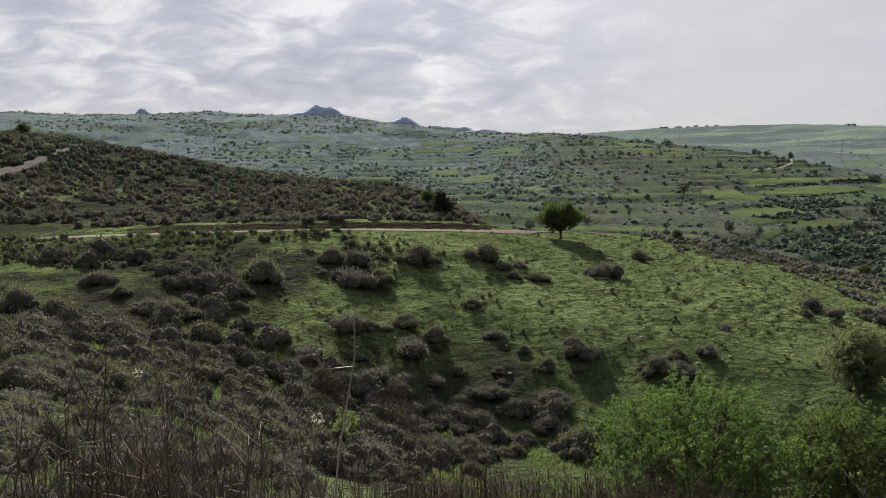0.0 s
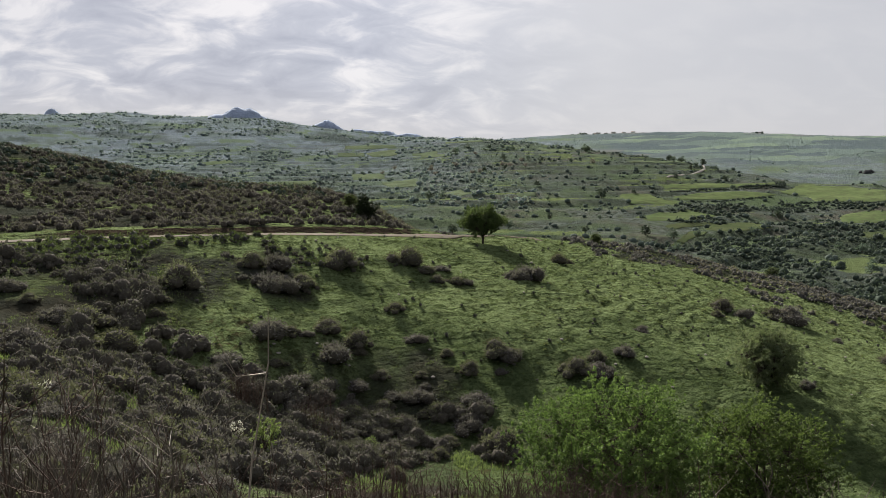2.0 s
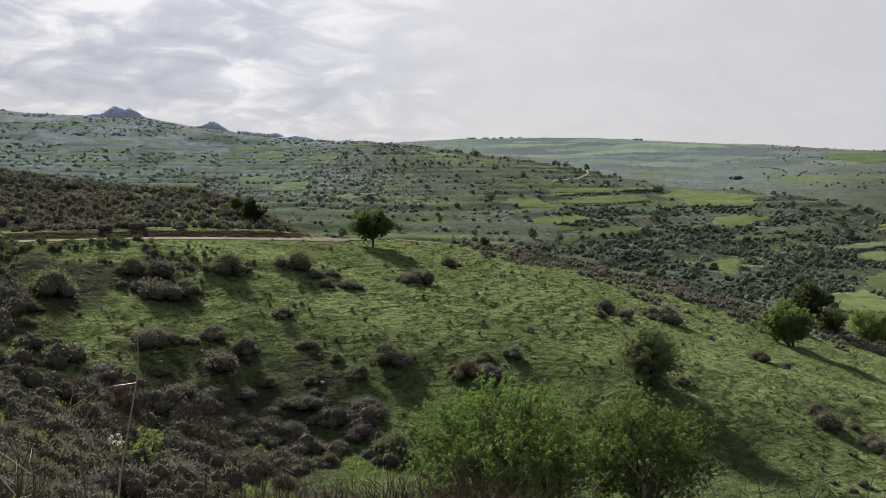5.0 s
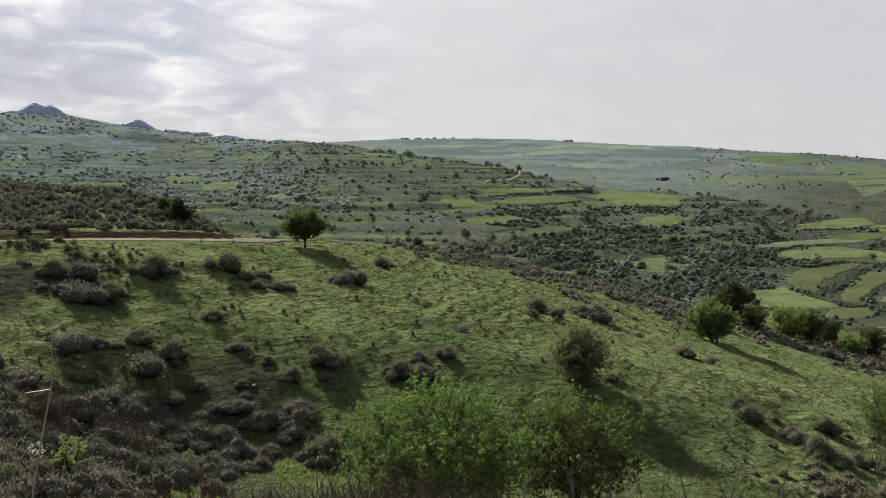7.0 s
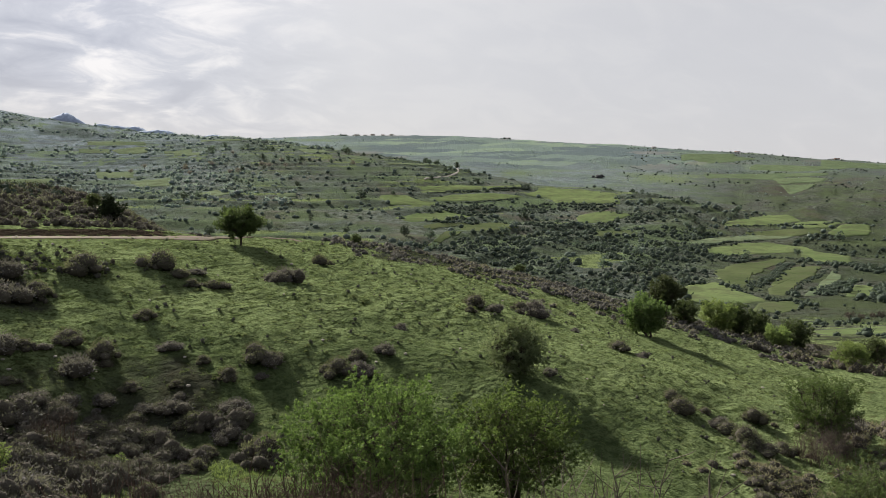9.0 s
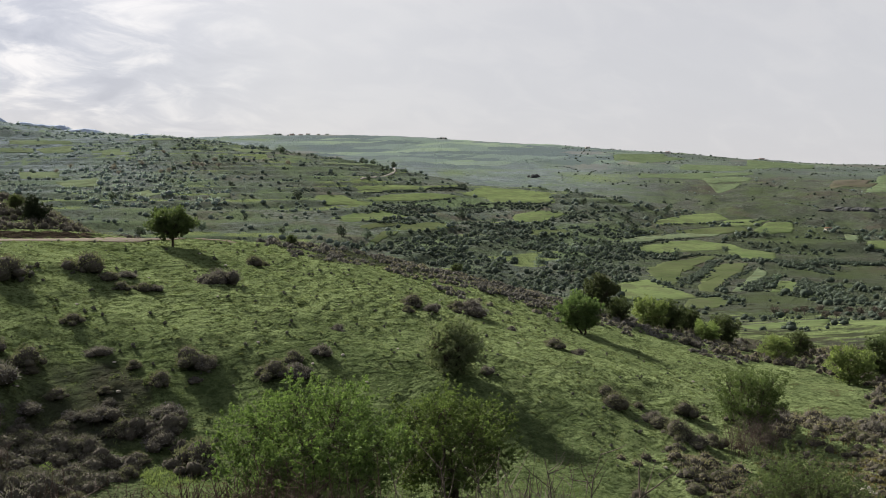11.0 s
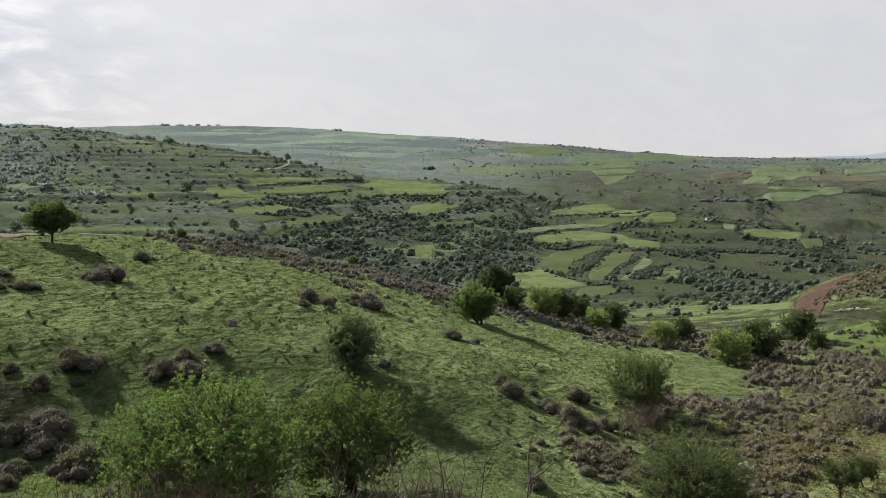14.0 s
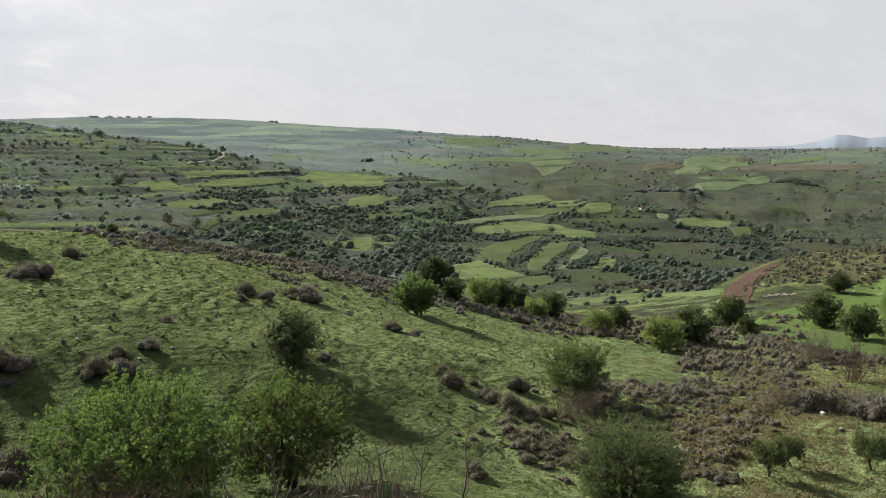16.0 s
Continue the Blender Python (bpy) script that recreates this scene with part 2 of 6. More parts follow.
GREEN_CUSHION = leaf_material("green cushion twigs", (0.043, 0.045, 0.030), (0.146, 0.148, 0.106), 0.32, 0.75)
# shade in the gaps between twigs is put into this dark heart colour
CORE = solid_material("shaded shrub heart", (0.027, 0.025, 0.021), (0.075, 0.069, 0.057), 14.0, 0.85, 0.08)
BLADE = leaf_material("grass blades", (0.063, 0.086, 0.035), (0.137, 0.166, 0.071), 0.45)
FAR_LEAF = leaf_material("distant foliage", (0.031, 0.046, 0.035), (0.083, 0.102, 0.072), 0.15)
# foliage of the far hills: haze is put into these paler, bluer colours
HAZY_LEAF = leaf_material("haze-paled foliage", (0.110, 0.140, 0.158), (0.164, 0.200, 0.218), 0.5)
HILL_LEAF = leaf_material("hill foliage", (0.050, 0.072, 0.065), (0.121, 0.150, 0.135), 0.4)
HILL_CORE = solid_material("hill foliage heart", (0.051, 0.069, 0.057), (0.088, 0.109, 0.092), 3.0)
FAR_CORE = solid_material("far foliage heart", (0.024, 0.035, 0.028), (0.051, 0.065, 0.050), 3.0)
PETAL = leaf_material("white blossom", (0.462, 0.449, 0.436), (0.568, 0.561, 0.554), 0.3)
DULL_DIRT = solid_material("dull hill dirt", (0.012, 0.009, 0.007), (0.022, 0.017, 0.014), 0.8)
DIRT = solid_material("track dirt", (0.059, 0.048, 0.038), (0.110, 0.092, 0.072), 1.2)
ROAD = solid_material("pale road gravel", (0.171, 0.157, 0.139), (0.246, 0.230, 0.207), 0.6)
RED_EARTH = solid_material("red earth", (0.027, 0.019, 0.015), (0.078, 0.052, 0.041), 0.9, 0.9, 1.5)
# crest rock, its grey shifted to blue to carry the haze
HAZY_ROCK = solid_material("rock", (0.144, 0.176, 0.234), (0.311, 0.373, 0.484), 0.35, 0.9, 0.5)
BROWN_ROCK = solid_material("brown rock", (0.027, 0.029, 0.029), (0.066, 0.069, 0.070), 0.5, 0.9, 0.6)
STRAW = leaf_material("dry grass blades", (0.059, 0.056, 0.021), (0.152, 0.129, 0.063), 0.35)
GREY_TWIG = leaf_material("grey twigs", (0.045, 0.037, 0.030), (0.122, 0.103, 0.085), 0.05, 0.6)
BLOSSOM = leaf_material("almond blossom", (0.132, 0.119, 0.112), (0.264, 0.238, 0.224), 0.2)
PLASTER = solid_material("plaster", (0.363, 0.343, 0.310), (0.475, 0.455, 0.422), 0.8)
TILES = solid_material("roof tiles", (0.095, 0.047, 0.032), (0.151, 0.087, 0.059), 0.9)
DARK_GLASS = solid_material("dark window glass", (0.013, 0.015, 0.017), (0.026, 0.030, 0.033), 1.0, 0.15)
PALE_STONE = solid_material("pale stone", (0.185, 0.172, 0.149), (0.304, 0.284, 0.251), 5.0)
# mountain colour with the blue of the haze painted in
HAZE_HILL = solid_material("far hillside in haze", (0.125, 0.155, 0.191), (0.152, 0.182, 0.218), 0.003, 0.9, 0.1)


# == relief ==
# The relief is drawn from lines that run round the hill road: for each bearing (degrees from the first view, to the right)
# the distance of the line and the height of the ground there.
BEARING = [-32, -26, -20, -10, -3, 2, 8, 15, 22, 29, 36, 43, 49, 55, 61, 68]
LINES = []


def line(distance, height, rear):
    """One line of the relief; rear: its distance and height behind the road."""
    spread = lambda v: list(v) if isinstance(v, list) else [v] * len(BEARING)
    LINES.append((spread(distance) + [rear[0]] * 3, spread(height) + [rear[1]] * 3))


line(0.6, 0.0, (0.6, 0.0))
line(2.6, -0.1, (2.6, 0.0))
# verge of the road
line([6, 6, 6, 6, 6, 6, 6, 6, 6, 6, 6, 6, 6, 6, 6, 6],
     [-1.6, -1.6, -1.6, -1.6, -1.6, -1.6, -1.6, -1.6, -1.6, -1.6, -1.6, -1.6, -1.6, -1.6, -1.6, -1.6], (6, 0))
# slope under the road
line([13, 13, 14, 16, 20, 22, 22, 22, 22, 22, 22, 22, 22, 24, 24, 24],
     [-3.1, -3.3, -3.8, -4.9, -6.9, -8, -8.2, -8.2, -8.4, -8.7, -8.7, -8.7, -8.7, -9.3, -9.1, -8.6], (22, 1))
# gully floor
line([36, 36, 36, 36, 37, 37.5, 37.5, 37.5, 37.5, 39, 42, 42, 42, 42, 42, 44],
     [-4.4, -5.1, -6.1, -8.6, -10.4, -11.2, -11.3, -11.7, -11.9, -12.2, -12.7, -13.9, -14.5, -14.5, -14.4, -14.9], (38, 3.5))
# foot of the facing slope
line([50, 50, 50, 50, 51.5, 52.2, 52.2, 52, 51.5, 50.8, 54, 58, 60, 56, 56, 58],
     [-3.8, -3.9, -4.2, -5, -5.7, -6.3, -6.9, -7.6, -8.6, -9.8, -11.7, -14.0, -14.9, -14.8, -14.7, -14.8], (55, 6))
# outer edge of the track, then the slope
line([61.5, 61.5, 62, 63, 65, 67, 70, 76, 82, 88, 95, 102, 100, 92, 88, 86],
     [-2.7, -2.6, -2.6, -2.6, -2.9, -3.2, -4, -5.2, -7.2, -10.1, -14, -17.5, -19.1, -19, -17.6, -17.2], (70, 8))
# inner edge of the track, then the spur
line([65, 65, 65.5, 66.5, 68.5, 70.5, 75, 84, 92, 100, 108, 116, 114, 110, 108, 108],
     [-2.6, -2.5, -2.5, -2.6, -2.8, -3.1, -3.8, -4.9, -7.3, -10.7, -14.8, -19, -20.4, -20.4, -19.8, -19.8], (75, 8.5))
# left hill, then the lee of the spur
line([90, 90, 90, 85, 82, 80, 95, 105, 115, 122, 130, 138, 138, 135, 140, 150],
     [1.9, 0.7, -0.1, -0.6, -1.1, -3, -7, -8.7, -11.7, -15.3, -19.7, -23.7, -24, -22.7, -20.6, -20], (95, 11))
# hill top, then the side valley
line([125, 125, 120, 108, 98, 92, 130, 145, 155, 160, 165, 175, 178, 180, 190, 190],
     [7.8, 7.2, 5, 1, 0.1, -3.1, -16.7, -18.8, -20.7, -23.7, -26.3, -29.3, -28.5, -25.9, -18.2, -14.2], (130, 15))
# lee of the hill
line([200, 200, 200, 190, 180, 180, 220, 230, 240, 250, 260, 270, 270, 270, 270, 270],
     [-1.9, -1.9, -1.9, -6.7, -11, -14.1, -31.3, -32.8, -35.1, -38, -39.6, -40.2, -38.3, -37.3, -37.3, -37.3], (220, 18))
# valley floor
line([600, 600, 600, 550, 480, 430, 400, 380, 360, 360, 350, 350, 350, 360, 380, 400],
     [-14.1, -14.1, -14.1, -17.6, -23.6, -27, -28.5, -29, -31.2, -36.2, -38.9, -41.4, -41.4, -41.3, -42.4, -43.3], (400, 25))
# terraced hillside
line([1000, 1000, 1000, 950, 900, 800, 700, 650, 600, 560, 530, 520, 500, 500, 500, 520],
     [22.5, 22.5, 22.5, 18.2, 11, 4.4, -2.1, -8.6, -18.3, -27.7, -34.5, -40.2, -40.4, -41.3, -43.9, -47.6], (700, 45))
# top of the terraced hill
line([1900, 1900, 1850, 1750, 1600, 1450, 1250, 1050, 900, 820, 760, 720, 680, 660, 640, 640],
     [123, 129, 129.5, 124.5, 96, 71.6, 58.3, 36.4, 15.7, -3.4, -9.7, -24.8, -29.9, -36.5, -46.5, -52.1], (1250, 85))
# second valley
line([2200, 2200, 2200, 2100, 2000, 1800, 1600, 1350, 1200, 1150, 1100, 1050, 1000, 980, 950, 950],
     [97.7, 97.7, 97.7, 93.3, 78.4, 58.2, 37.9, 15.7, -6.8, -30.5, -36.8, -53.4, -56.1, -63.5, -74.8, -81.5], (1600, 85))
# far slope
line([2500, 2500, 2400, 2400, 2300, 2200, 2100, 2000, 1900, 1800, 1750, 1700, 1650, 1600, 1600, 1600],
     [115, 115, 111, 111, 94, 78.4, 74.9, 67.9, 54.7, 36.2, 23, 7.5, 1.6, -6.8, -15.2, -20.7], (2100, 110))
# far ridge
line([3000, 3000, 3000, 3000, 2900, 2900, 2900, 2900, 2900, 2850, 2800, 2700, 2700, 2700, 2700, 2700],
     [143, 143, 143, 143, 128, 123, 131, 147.5, 148, 129.5, 107.5, 80.5, 60.5, 47.4, 45.2, 49], (2900, 150))
# far plain
line([4700, 4700, 4700, 4700, 4700, 4700, 4700, 4700, 4700, 4700, 4700, 4700, 4700, 4700, 4700, 4700],
     [125, 125, 125, 125, 125, 125, 125, 125, 125, 108, 83.6, 50.8, 42.6, 42.6, 42.6, 42.6], (4700, 120))


def slopes(x, y):
    """Slopes of a curve without overshoot, for rows of x and y."""
    h = np.diff(x, axis=-1)
    d = np.diff(y, axis=-1) / h
    m = np.zeros_like(y)
    a, b = d[..., :-1], d[..., 1:]
    w1, w2 = 2 * h[..., 1:] + h[..., :-1], h[..., 1:] + 2 * h[..., :-1]
    same = a * b > 0
    safe = np.where(same, w1 / np.where(same, a, 1) + w2 / np.where(same, b, 1), 1)
    m[..., 1:-1] = np.where(same, (w1 + w2) / safe, 0)
    m[..., 0], m[..., -1] = d[..., 0], d[..., -1]
    return m


def curve(x, y, at):
    m = slopes(x, y)
    i = np.clip(np.searchsorted(x, at) - 1, 0, len(x) - 2)
    h = x[i + 1] - x[i]
    t = np.clip((at - x[i]) / h, 0, 1)
    return ((1 + 2 * t) * (1 - t) ** 2 * y[i] + t * (1 - t) ** 2 * h * m[i] + t * t * (3 - 2 * t) * y[i + 1] + t * t * (t - 1) * h * m[i + 1])


def grain(x, y, seed=0):
    """Smooth random relief, about -0.7 to 0.7, one bump a unit."""
    xi, yi = np.floor(x).astype(np.int64), np.floor(y).astype(np.int64)
    fx, fy = x - xi, y - yi

    def corner(dx, dy):
        n = ((xi + dx) * 374761393 + (yi + dy) * 668265263 + seed * 1274126177) & 0xFFFFFFFF
        n = ((n ^ (n >> 13)) * 1103515245) & 0xFFFFFFFF
        a = ((n ^ (n >> 16)) & 0xFFFF) / 65536 * 2 * np.pi
        return np.cos(a) * (fx - dx) + np.sin(a) * (fy - dy)

    u, v = fx * fx * fx * (fx * (fx * 6 - 15) + 10), fy * fy * fy * (fy * (fy * 6 - 15) + 10)
    return (corner(0, 0) * (1 - u) + corner(1, 0) * u) * (1 - v) + (corner(0, 1) * (1 - u) + corner(1, 1) * u) * v


def rough(x, y, size, seed=0, octaves=4):
    total, gain = 0, 1.0
    for k in range(octaves):
        total = total + gain * grain(x / size * 2 ** k, y / size * 2 ** k, seed + k)
        gain *= 0.5
    return total


def ease(low, high, v):
    t = np.clip((v - low) / (high - low), 0, 1)
    return t * t * (3 - 2 * t)


SECTORS = 640
AZ = np.concatenate([np.linspace(-33, 70, SECTORS, endpoint=False), np.linspace(70, 327, 50, endpoint=False)])


def steps():
    r, out = 0.6, []
    while r < 4750:
        out.append(r)
        r *= 1.06 if r < 4 else 1.028 if r < 34 else 1.007 if r < 130 else 1.0115 if r < 1150 else 1.024
    return np.array(out)


RAD = steps()
knots = np.array([-110.0] + BEARING + [110.0, 180.0, 250.0, 328.0])
LR = np.stack([curve(knots, np.log(np.array([d[-1]] + d + [d[0]])), AZ) for d, z in LINES], 1)
LZ = np.stack([curve(knots, np.array([z[-1]] + z + [z[0]]), AZ) for d, z in LINES], 1)
LOGR = np.log(RAD)
Z = np.stack([curve(LR[i], LZ[i], LOGR) for i in range(len(AZ))])
GX, GY = np.sin(np.radians(AZ))[:, None] * RAD, np.cos(np.radians(AZ))[:, None] * RAD
AZG, RG = np.broadcast_to(AZ[:, None], Z.shape), np.broadcast_to(RAD, Z.shape)
# the track lies level in its cut
TRACK = curve(knots, np.array([0.5 * (a + b) for a, b in zip([LINES[6][0][-1]] + LINES[6][0] + [LINES[6][0][0]], [LINES[7][0][-1]] + LINES[7][0] + [LINES[7][0][0]])]), AZ)
on_track = (1 - ease(1.7, 3.2, np.abs(RG - TRACK[:, None]))) * (1 - ease(5, 8, AZG)) * ease(-34, -33, AZG)
Z += 0.45 * ease(1.2, 1.9, RG - TRACK[:, None]) * (1 - ease(3, 8, RG - TRACK[:, None])) * ease(-27, -18, AZG) * (1 - ease(3, 6, AZG))
Z += 0.24 * rough(GX, GY, 9, 3) * ease(5, 20, RG) * (1 - on_track)
Z += 0.50 * rough(GX, GY, 17, 13, 2) * ease(38, 48, RG) * (1 - ease(-14, -4, RG - np.exp(LR[:, 7])[:, None])) * ease(-6, 2, AZG) * (1 - ease(50, 56, AZG))
Z += 0.15 * rough(GX, GY, 2.3, 9, 3) * ease(5, 15, RG) * (1 - ease(200, 400, RG)) * (1 - on_track)
Z += (2.2 * rough(GX, GY, 70, 5) + 0.7 * rough(GX, GY, 18, 15, 3)) * ease(170, 420, RG)
Z += 16.0 * np.abs(rough(GX, GY, 150, 8, 4)) * ease(38, 46, AZG) * ease(820, 1050, RG) * (1 - ease(1550, 1800, RG))
Z += 7.0 * rough(GX, GY, 260, 6, 3) * ease(1100, 1700, RG) * (1 - 0.6 * ease(2500, 2800, RG))
# small steps trodden by sheep on the facing slope
slope = ease(38, 43, RG) * (1 - ease(95, 120, RG)) * (1 - on_track) * (1 - ease(-1, 4, RG - np.exp(LR[:, 7])[:, None]))
tread = (Z + 0.28 * rough(GX, GY, 4.5, 31, 3)) / 0.30
tread = (np.floor(tread) + ease(0.30, 0.70, tread - np.floor(tread)) - tread) * 0.30
Z += 0.9 * tread * slope * ease(49, 56, RG) * (1 - ease(29, 35, AZG)) * ease(-0.25, 0.2, grain(GX / 13, GY / 13, 37))
Z += (0.15 * rough(GX, GY, 1.1, 35, 2) + 0.22 * rough(GX, GY, 5.5, 38, 3) + 0.07 * np.maximum(grain(GX / 3.1, GY / 3.1, 36), 0)) * slope
# terraces on the far hill
level = (Z + 1.2 * grain(GX / 90, GY / 90, 41)) / 4.5
STEP = np.floor(level)
part_of = level - STEP
level = (np.floor(level) + ease(0.30, 0.70, part_of) - level) * 4.5
terraced = ease(280, 340, RG) * (1 - ease(1250, 1500, RG)) * ease(-0.45, 0.0, grain(GX / 130, GY / 130, 43))
Z += 0.8 * level * terraced
RISER = (1 - ease(0.10, 0.28, np.abs(part_of - 0.5))) * ease(230, 300, RG) * (1 - ease(1300, 1600, RG))
CREST = np.exp(LR[:, 7])

# the fields, each a levelled plot: crop and corners (bearing, distance)
FIELDS = []
TILLED = np.zeros(Z.shape, bool)


def plot(crop, corners):
    """Level the ground between the corners and keep the plot for later."""
    c = np.array([(b, math.log(d)) for b, d in corners])
    i0, i1 = np.searchsorted(AZ[:SECTORS], c[:, 0].min() - 0.6), min(np.searchsorted(AZ[:SECTORS], c[:, 0].max() + 0.6), SECTORS - 1)
    j0, j1 = np.searchsorted(LOGR, c[:, 1].min() - 0.05), np.searchsorted(LOGR, c[:, 1].max() + 0.05)
    i0 = max(i0, 0)
    x, y = np.meshgrid(AZ[i0:i1], LOGR[j0:j1], indexing="ij")
    inside = np.zeros(x.shape, bool)
    for (xa, ya), (xb, yb) in zip(c, np.roll(c, -1, 0)):
        cut = (ya > y) != (yb > y)
        inside ^= cut & (x < (xb - xa) * (y - ya) / (yb - ya + 1e-12) + xa)
    if inside.sum() < 6:
        return
    zone = (slice(i0, i1), slice(j0, j1))
    TILLED[zone] |= inside
    spot = np.column_stack([GX[zone][inside], GY[zone][inside], np.ones(inside.sum())])
    level = np.linalg.lstsq(spot, Z[zone][inside], rcond=None)[0]
    if np.hypot(spot[:, 0], spot[:, 1]).min() > 1150:
        FIELDS.append((crop, corners))
        return
    soft = np.pad(inside.astype(float), 1)
    for _ in range(3):
        soft = np.maximum(soft, 0.9 * (soft + np.roll(soft, 1, 0) + np.roll(soft, -1, 0) + np.roll(soft, 1, 1) + np.roll(soft, -1, 1)) / 3)
        soft = np.minimum(soft, 1)
    soft = 0.6 * soft[1:-1, 1:-1]
    Z[zone] = Z[zone] * (1 - soft) + (GX[zone] * level[0] + GY[zone] * level[1] + level[2]) * soft
    FIELDS.append((crop, corners))


plot("fresh", [(20.57, 699), (22.49, 717), (25.20, 721), (27.55, 754), (27.55, 727), (25.20, 705), (22.10, 692), (20.76, 692)])
plot("fresh", [(21.14, 654), (22.87, 670), (25.20, 684), (27.35, 683), (25.98, 660), (23.64, 647), (21.71, 639)])
plot("fresh", [(27.86, 694), (28.92, 750), (31.48, 751), (33.44, 734), (33.92, 670), (32.27, 664), (29.91, 660), (29.31, 691)])
plot("fresh", [(31.29, 609), (33.06, 634), (34.84, 624), (34.25, 609), (33.27, 585), (31.49, 580)])
plot("fresh", [(17.55, 633), (19.43, 654), (20.37, 628), (22.09, 627), (20.56, 602), (18.29, 577)])
plot("fresh", [(18.65, 506), (20.56, 545), (22.28, 591), (23.64, 545), (22.09, 498), (19.79, 478)])
plot("dull", [(23.63, 506), (25.98, 544), (27.16, 509), (25.19, 468), (23.24, 469)])
plot("dull", [(32.29, 542), (34.65, 559), (35.44, 540), (32.69, 508)])
plot("dull", [(20.34, 380), (21.69, 427), (22.08, 451), (23.24, 455), (22.08, 424), (20.92, 380)])
plot("strip", [(17.95, 838), (19.6, 850), (20.9, 852), (20.59, 838), (18.33, 825)])
plot("dull", [(20.55, 462), (23.25, 508), (23.63, 504), (21.31, 458)])
plot("fresh", [(40.86, 627), (42.75, 692), (44.63, 753), (45.31, 670), (44.27, 642), (41.25, 619)])
plot("fresh", [(45.45, 660), (46.85, 685), (48.1, 690), (47.30, 643), (46.13, 627), (45.02, 634)])
plot("fresh", [(47.13, 606), (47.83, 653), (49.38, 674), (49.39, 618), (47.97, 599)])
plot("dull", [(42.40, 603), (46.13, 617), (46.80, 602), (45.41, 594), (42.40, 598)])
plot("strip", [(38.77, 547), (40.88, 579), (42.79, 596), (45.04, 592), (43.17, 576), (39.35, 536)])
plot("fresh", [(39.55, 503), (41.66, 550), (43.55, 565), (45.42, 552), (46.10, 540), (44.32, 524), (40.91, 495)])
plot("fresh", [(45.65, 541), (46.91, 527), (48.37, 523), (48.38, 468), (46.93, 473), (45.74, 494)])
plot("dull", [(40.47, 405), (41.69, 452), (43.96, 489), (44.64, 479), (43.60, 449), (42.55, 392), (42.34, 352), (41.42, 353)])
plot("dull", [(44.62, 433), (45.46, 454), (46.76, 449), (46.51, 428), (45.43, 367), (44.89, 338), (43.72, 339), (44.08, 370)])
plot("strip", [(45.97, 339), (46.97, 388), (47.39, 430), (48.05, 409), (47.49, 375), (46.63, 340)])
plot("fresh", [(48.35, 344), (48.79, 377), (49.69, 377), (50.41, 361), (49.53, 347)])
plot("fresh", [(38.64, 343), (40.57, 360), (41.66, 339), (43.58, 315), (41.76, 304), (38.85, 296)])
plot("dull", [(43.28, 306), (45.16, 316), (45.92, 302), (44.81, 286), (42.92, 287)])
plot("fresh", [(46.35, 212), (49.97, 231), (51.72, 242), (51.39, 202), (47.83, 184)])
plot("fresh", [(51.79, 232), (54.78, 232), (56.76, 178), (57.04, 164), (54.15, 178)])
plot("strip", [(52.43, 645), (53.72, 640), (53.50, 583), (52.62, 596)])
plot("fresh", [(53.92, 553), (53.80, 585), (55.56, 629), (57.17, 644), (56.88, 572), (55.25, 567)])
plot("dull", [(57.20, 566), (58.43, 590), (58.48, 545), (57.54, 531)])
plot("far", [(54.65, 1301), (55.13, 1347), (57.38, 1361), (58.32, 1366), (57.39, 1320), (55.48, 1282)])
plot("far", [(53.60, 1511), (54.74, 1724), (57.63, 1854), (58.26, 1775), (56.38, 1604), (54.77, 1488)])
plot("far", [(43.81, 1717), (46.76, 1716), (46.59, 1636), (44.20, 1580)])
plot("far", [(44.20, 1552), (46.23, 1591), (45.69, 1480), (44.81, 1438)])
plot("far", [(38.66, 2108), (40.76, 2328), (42.66, 2263), (40.01, 1987)])
plot("far", [(44.91, 1987), (50.30, 2230), (50.30, 2073), (46.02, 1918)])
plot("far", [(42.31, 1796), (46.75, 1830), (46.76, 1788), (43.06, 1738)])
plot("far", [(55.12, 1388), (58.29, 1490), (58.30, 1457), (55.77, 1366)])
plot("far", [(39.69, 1744), (44.35, 1842), (44.17, 1708), (39.88, 1645)])
plot("far", [(54.41, 1879), (57.55, 1997), (57.74, 1846), (54.07, 1634)])
plot("far", [(46.64, 2277), (49.65, 2219), (49.66, 2008), (46.64, 2071)])
plot("far", [(59.59, 1938), (62.51, 2058), (62.52, 1951), (59.60, 1813)])
plot("far", [(38.11, 2208), (41.24, 2392), (41.24, 2224), (38.11, 2049)])
plot("far", [(57.78, 1456), (59.47, 1475), (59.48, 1430), (57.28, 1345)])
plot("far", [(42.80, 2034), (46.26, 1997), (46.27, 1896), (42.41, 1912)])
plot("bare", [(57.92, 1774), (64.72, 1827), (64.73, 1739), (57.93, 1606)])
plot("fallow", [(51.54, 1569), (54.00, 1620), (53.83, 1584), (51.72, 1525)])
plot("bare", [(51.72, 1670), (53.74, 1733), (53.42, 1602), (51.73, 1570)])
plot("bare", [(55.71, 1872), (58.24, 1952), (58.25, 1881), (56.36, 1830)])
plot("strip", [(1.11, 739), (3.44, 744), (3.63, 719), (1.88, 711)])
plot("strip", [(5.38, 630), (6.56, 656), (7.35, 616), (6.56, 613)])
plot("strip", [(10.50, 608), (11.68, 619), (11.75, 607), (10.69, 601)])
plot("strip", [(11.96, 949), (13.64, 958), (14.80, 932), (12.86, 897)])
plot("strip", [(14.6, 905), (16.6, 890), (17.2, 872), (15.4, 880)])
plot("strip", [(3.25, 984), (4.9, 982), (4.9, 948), (3.34, 960)])
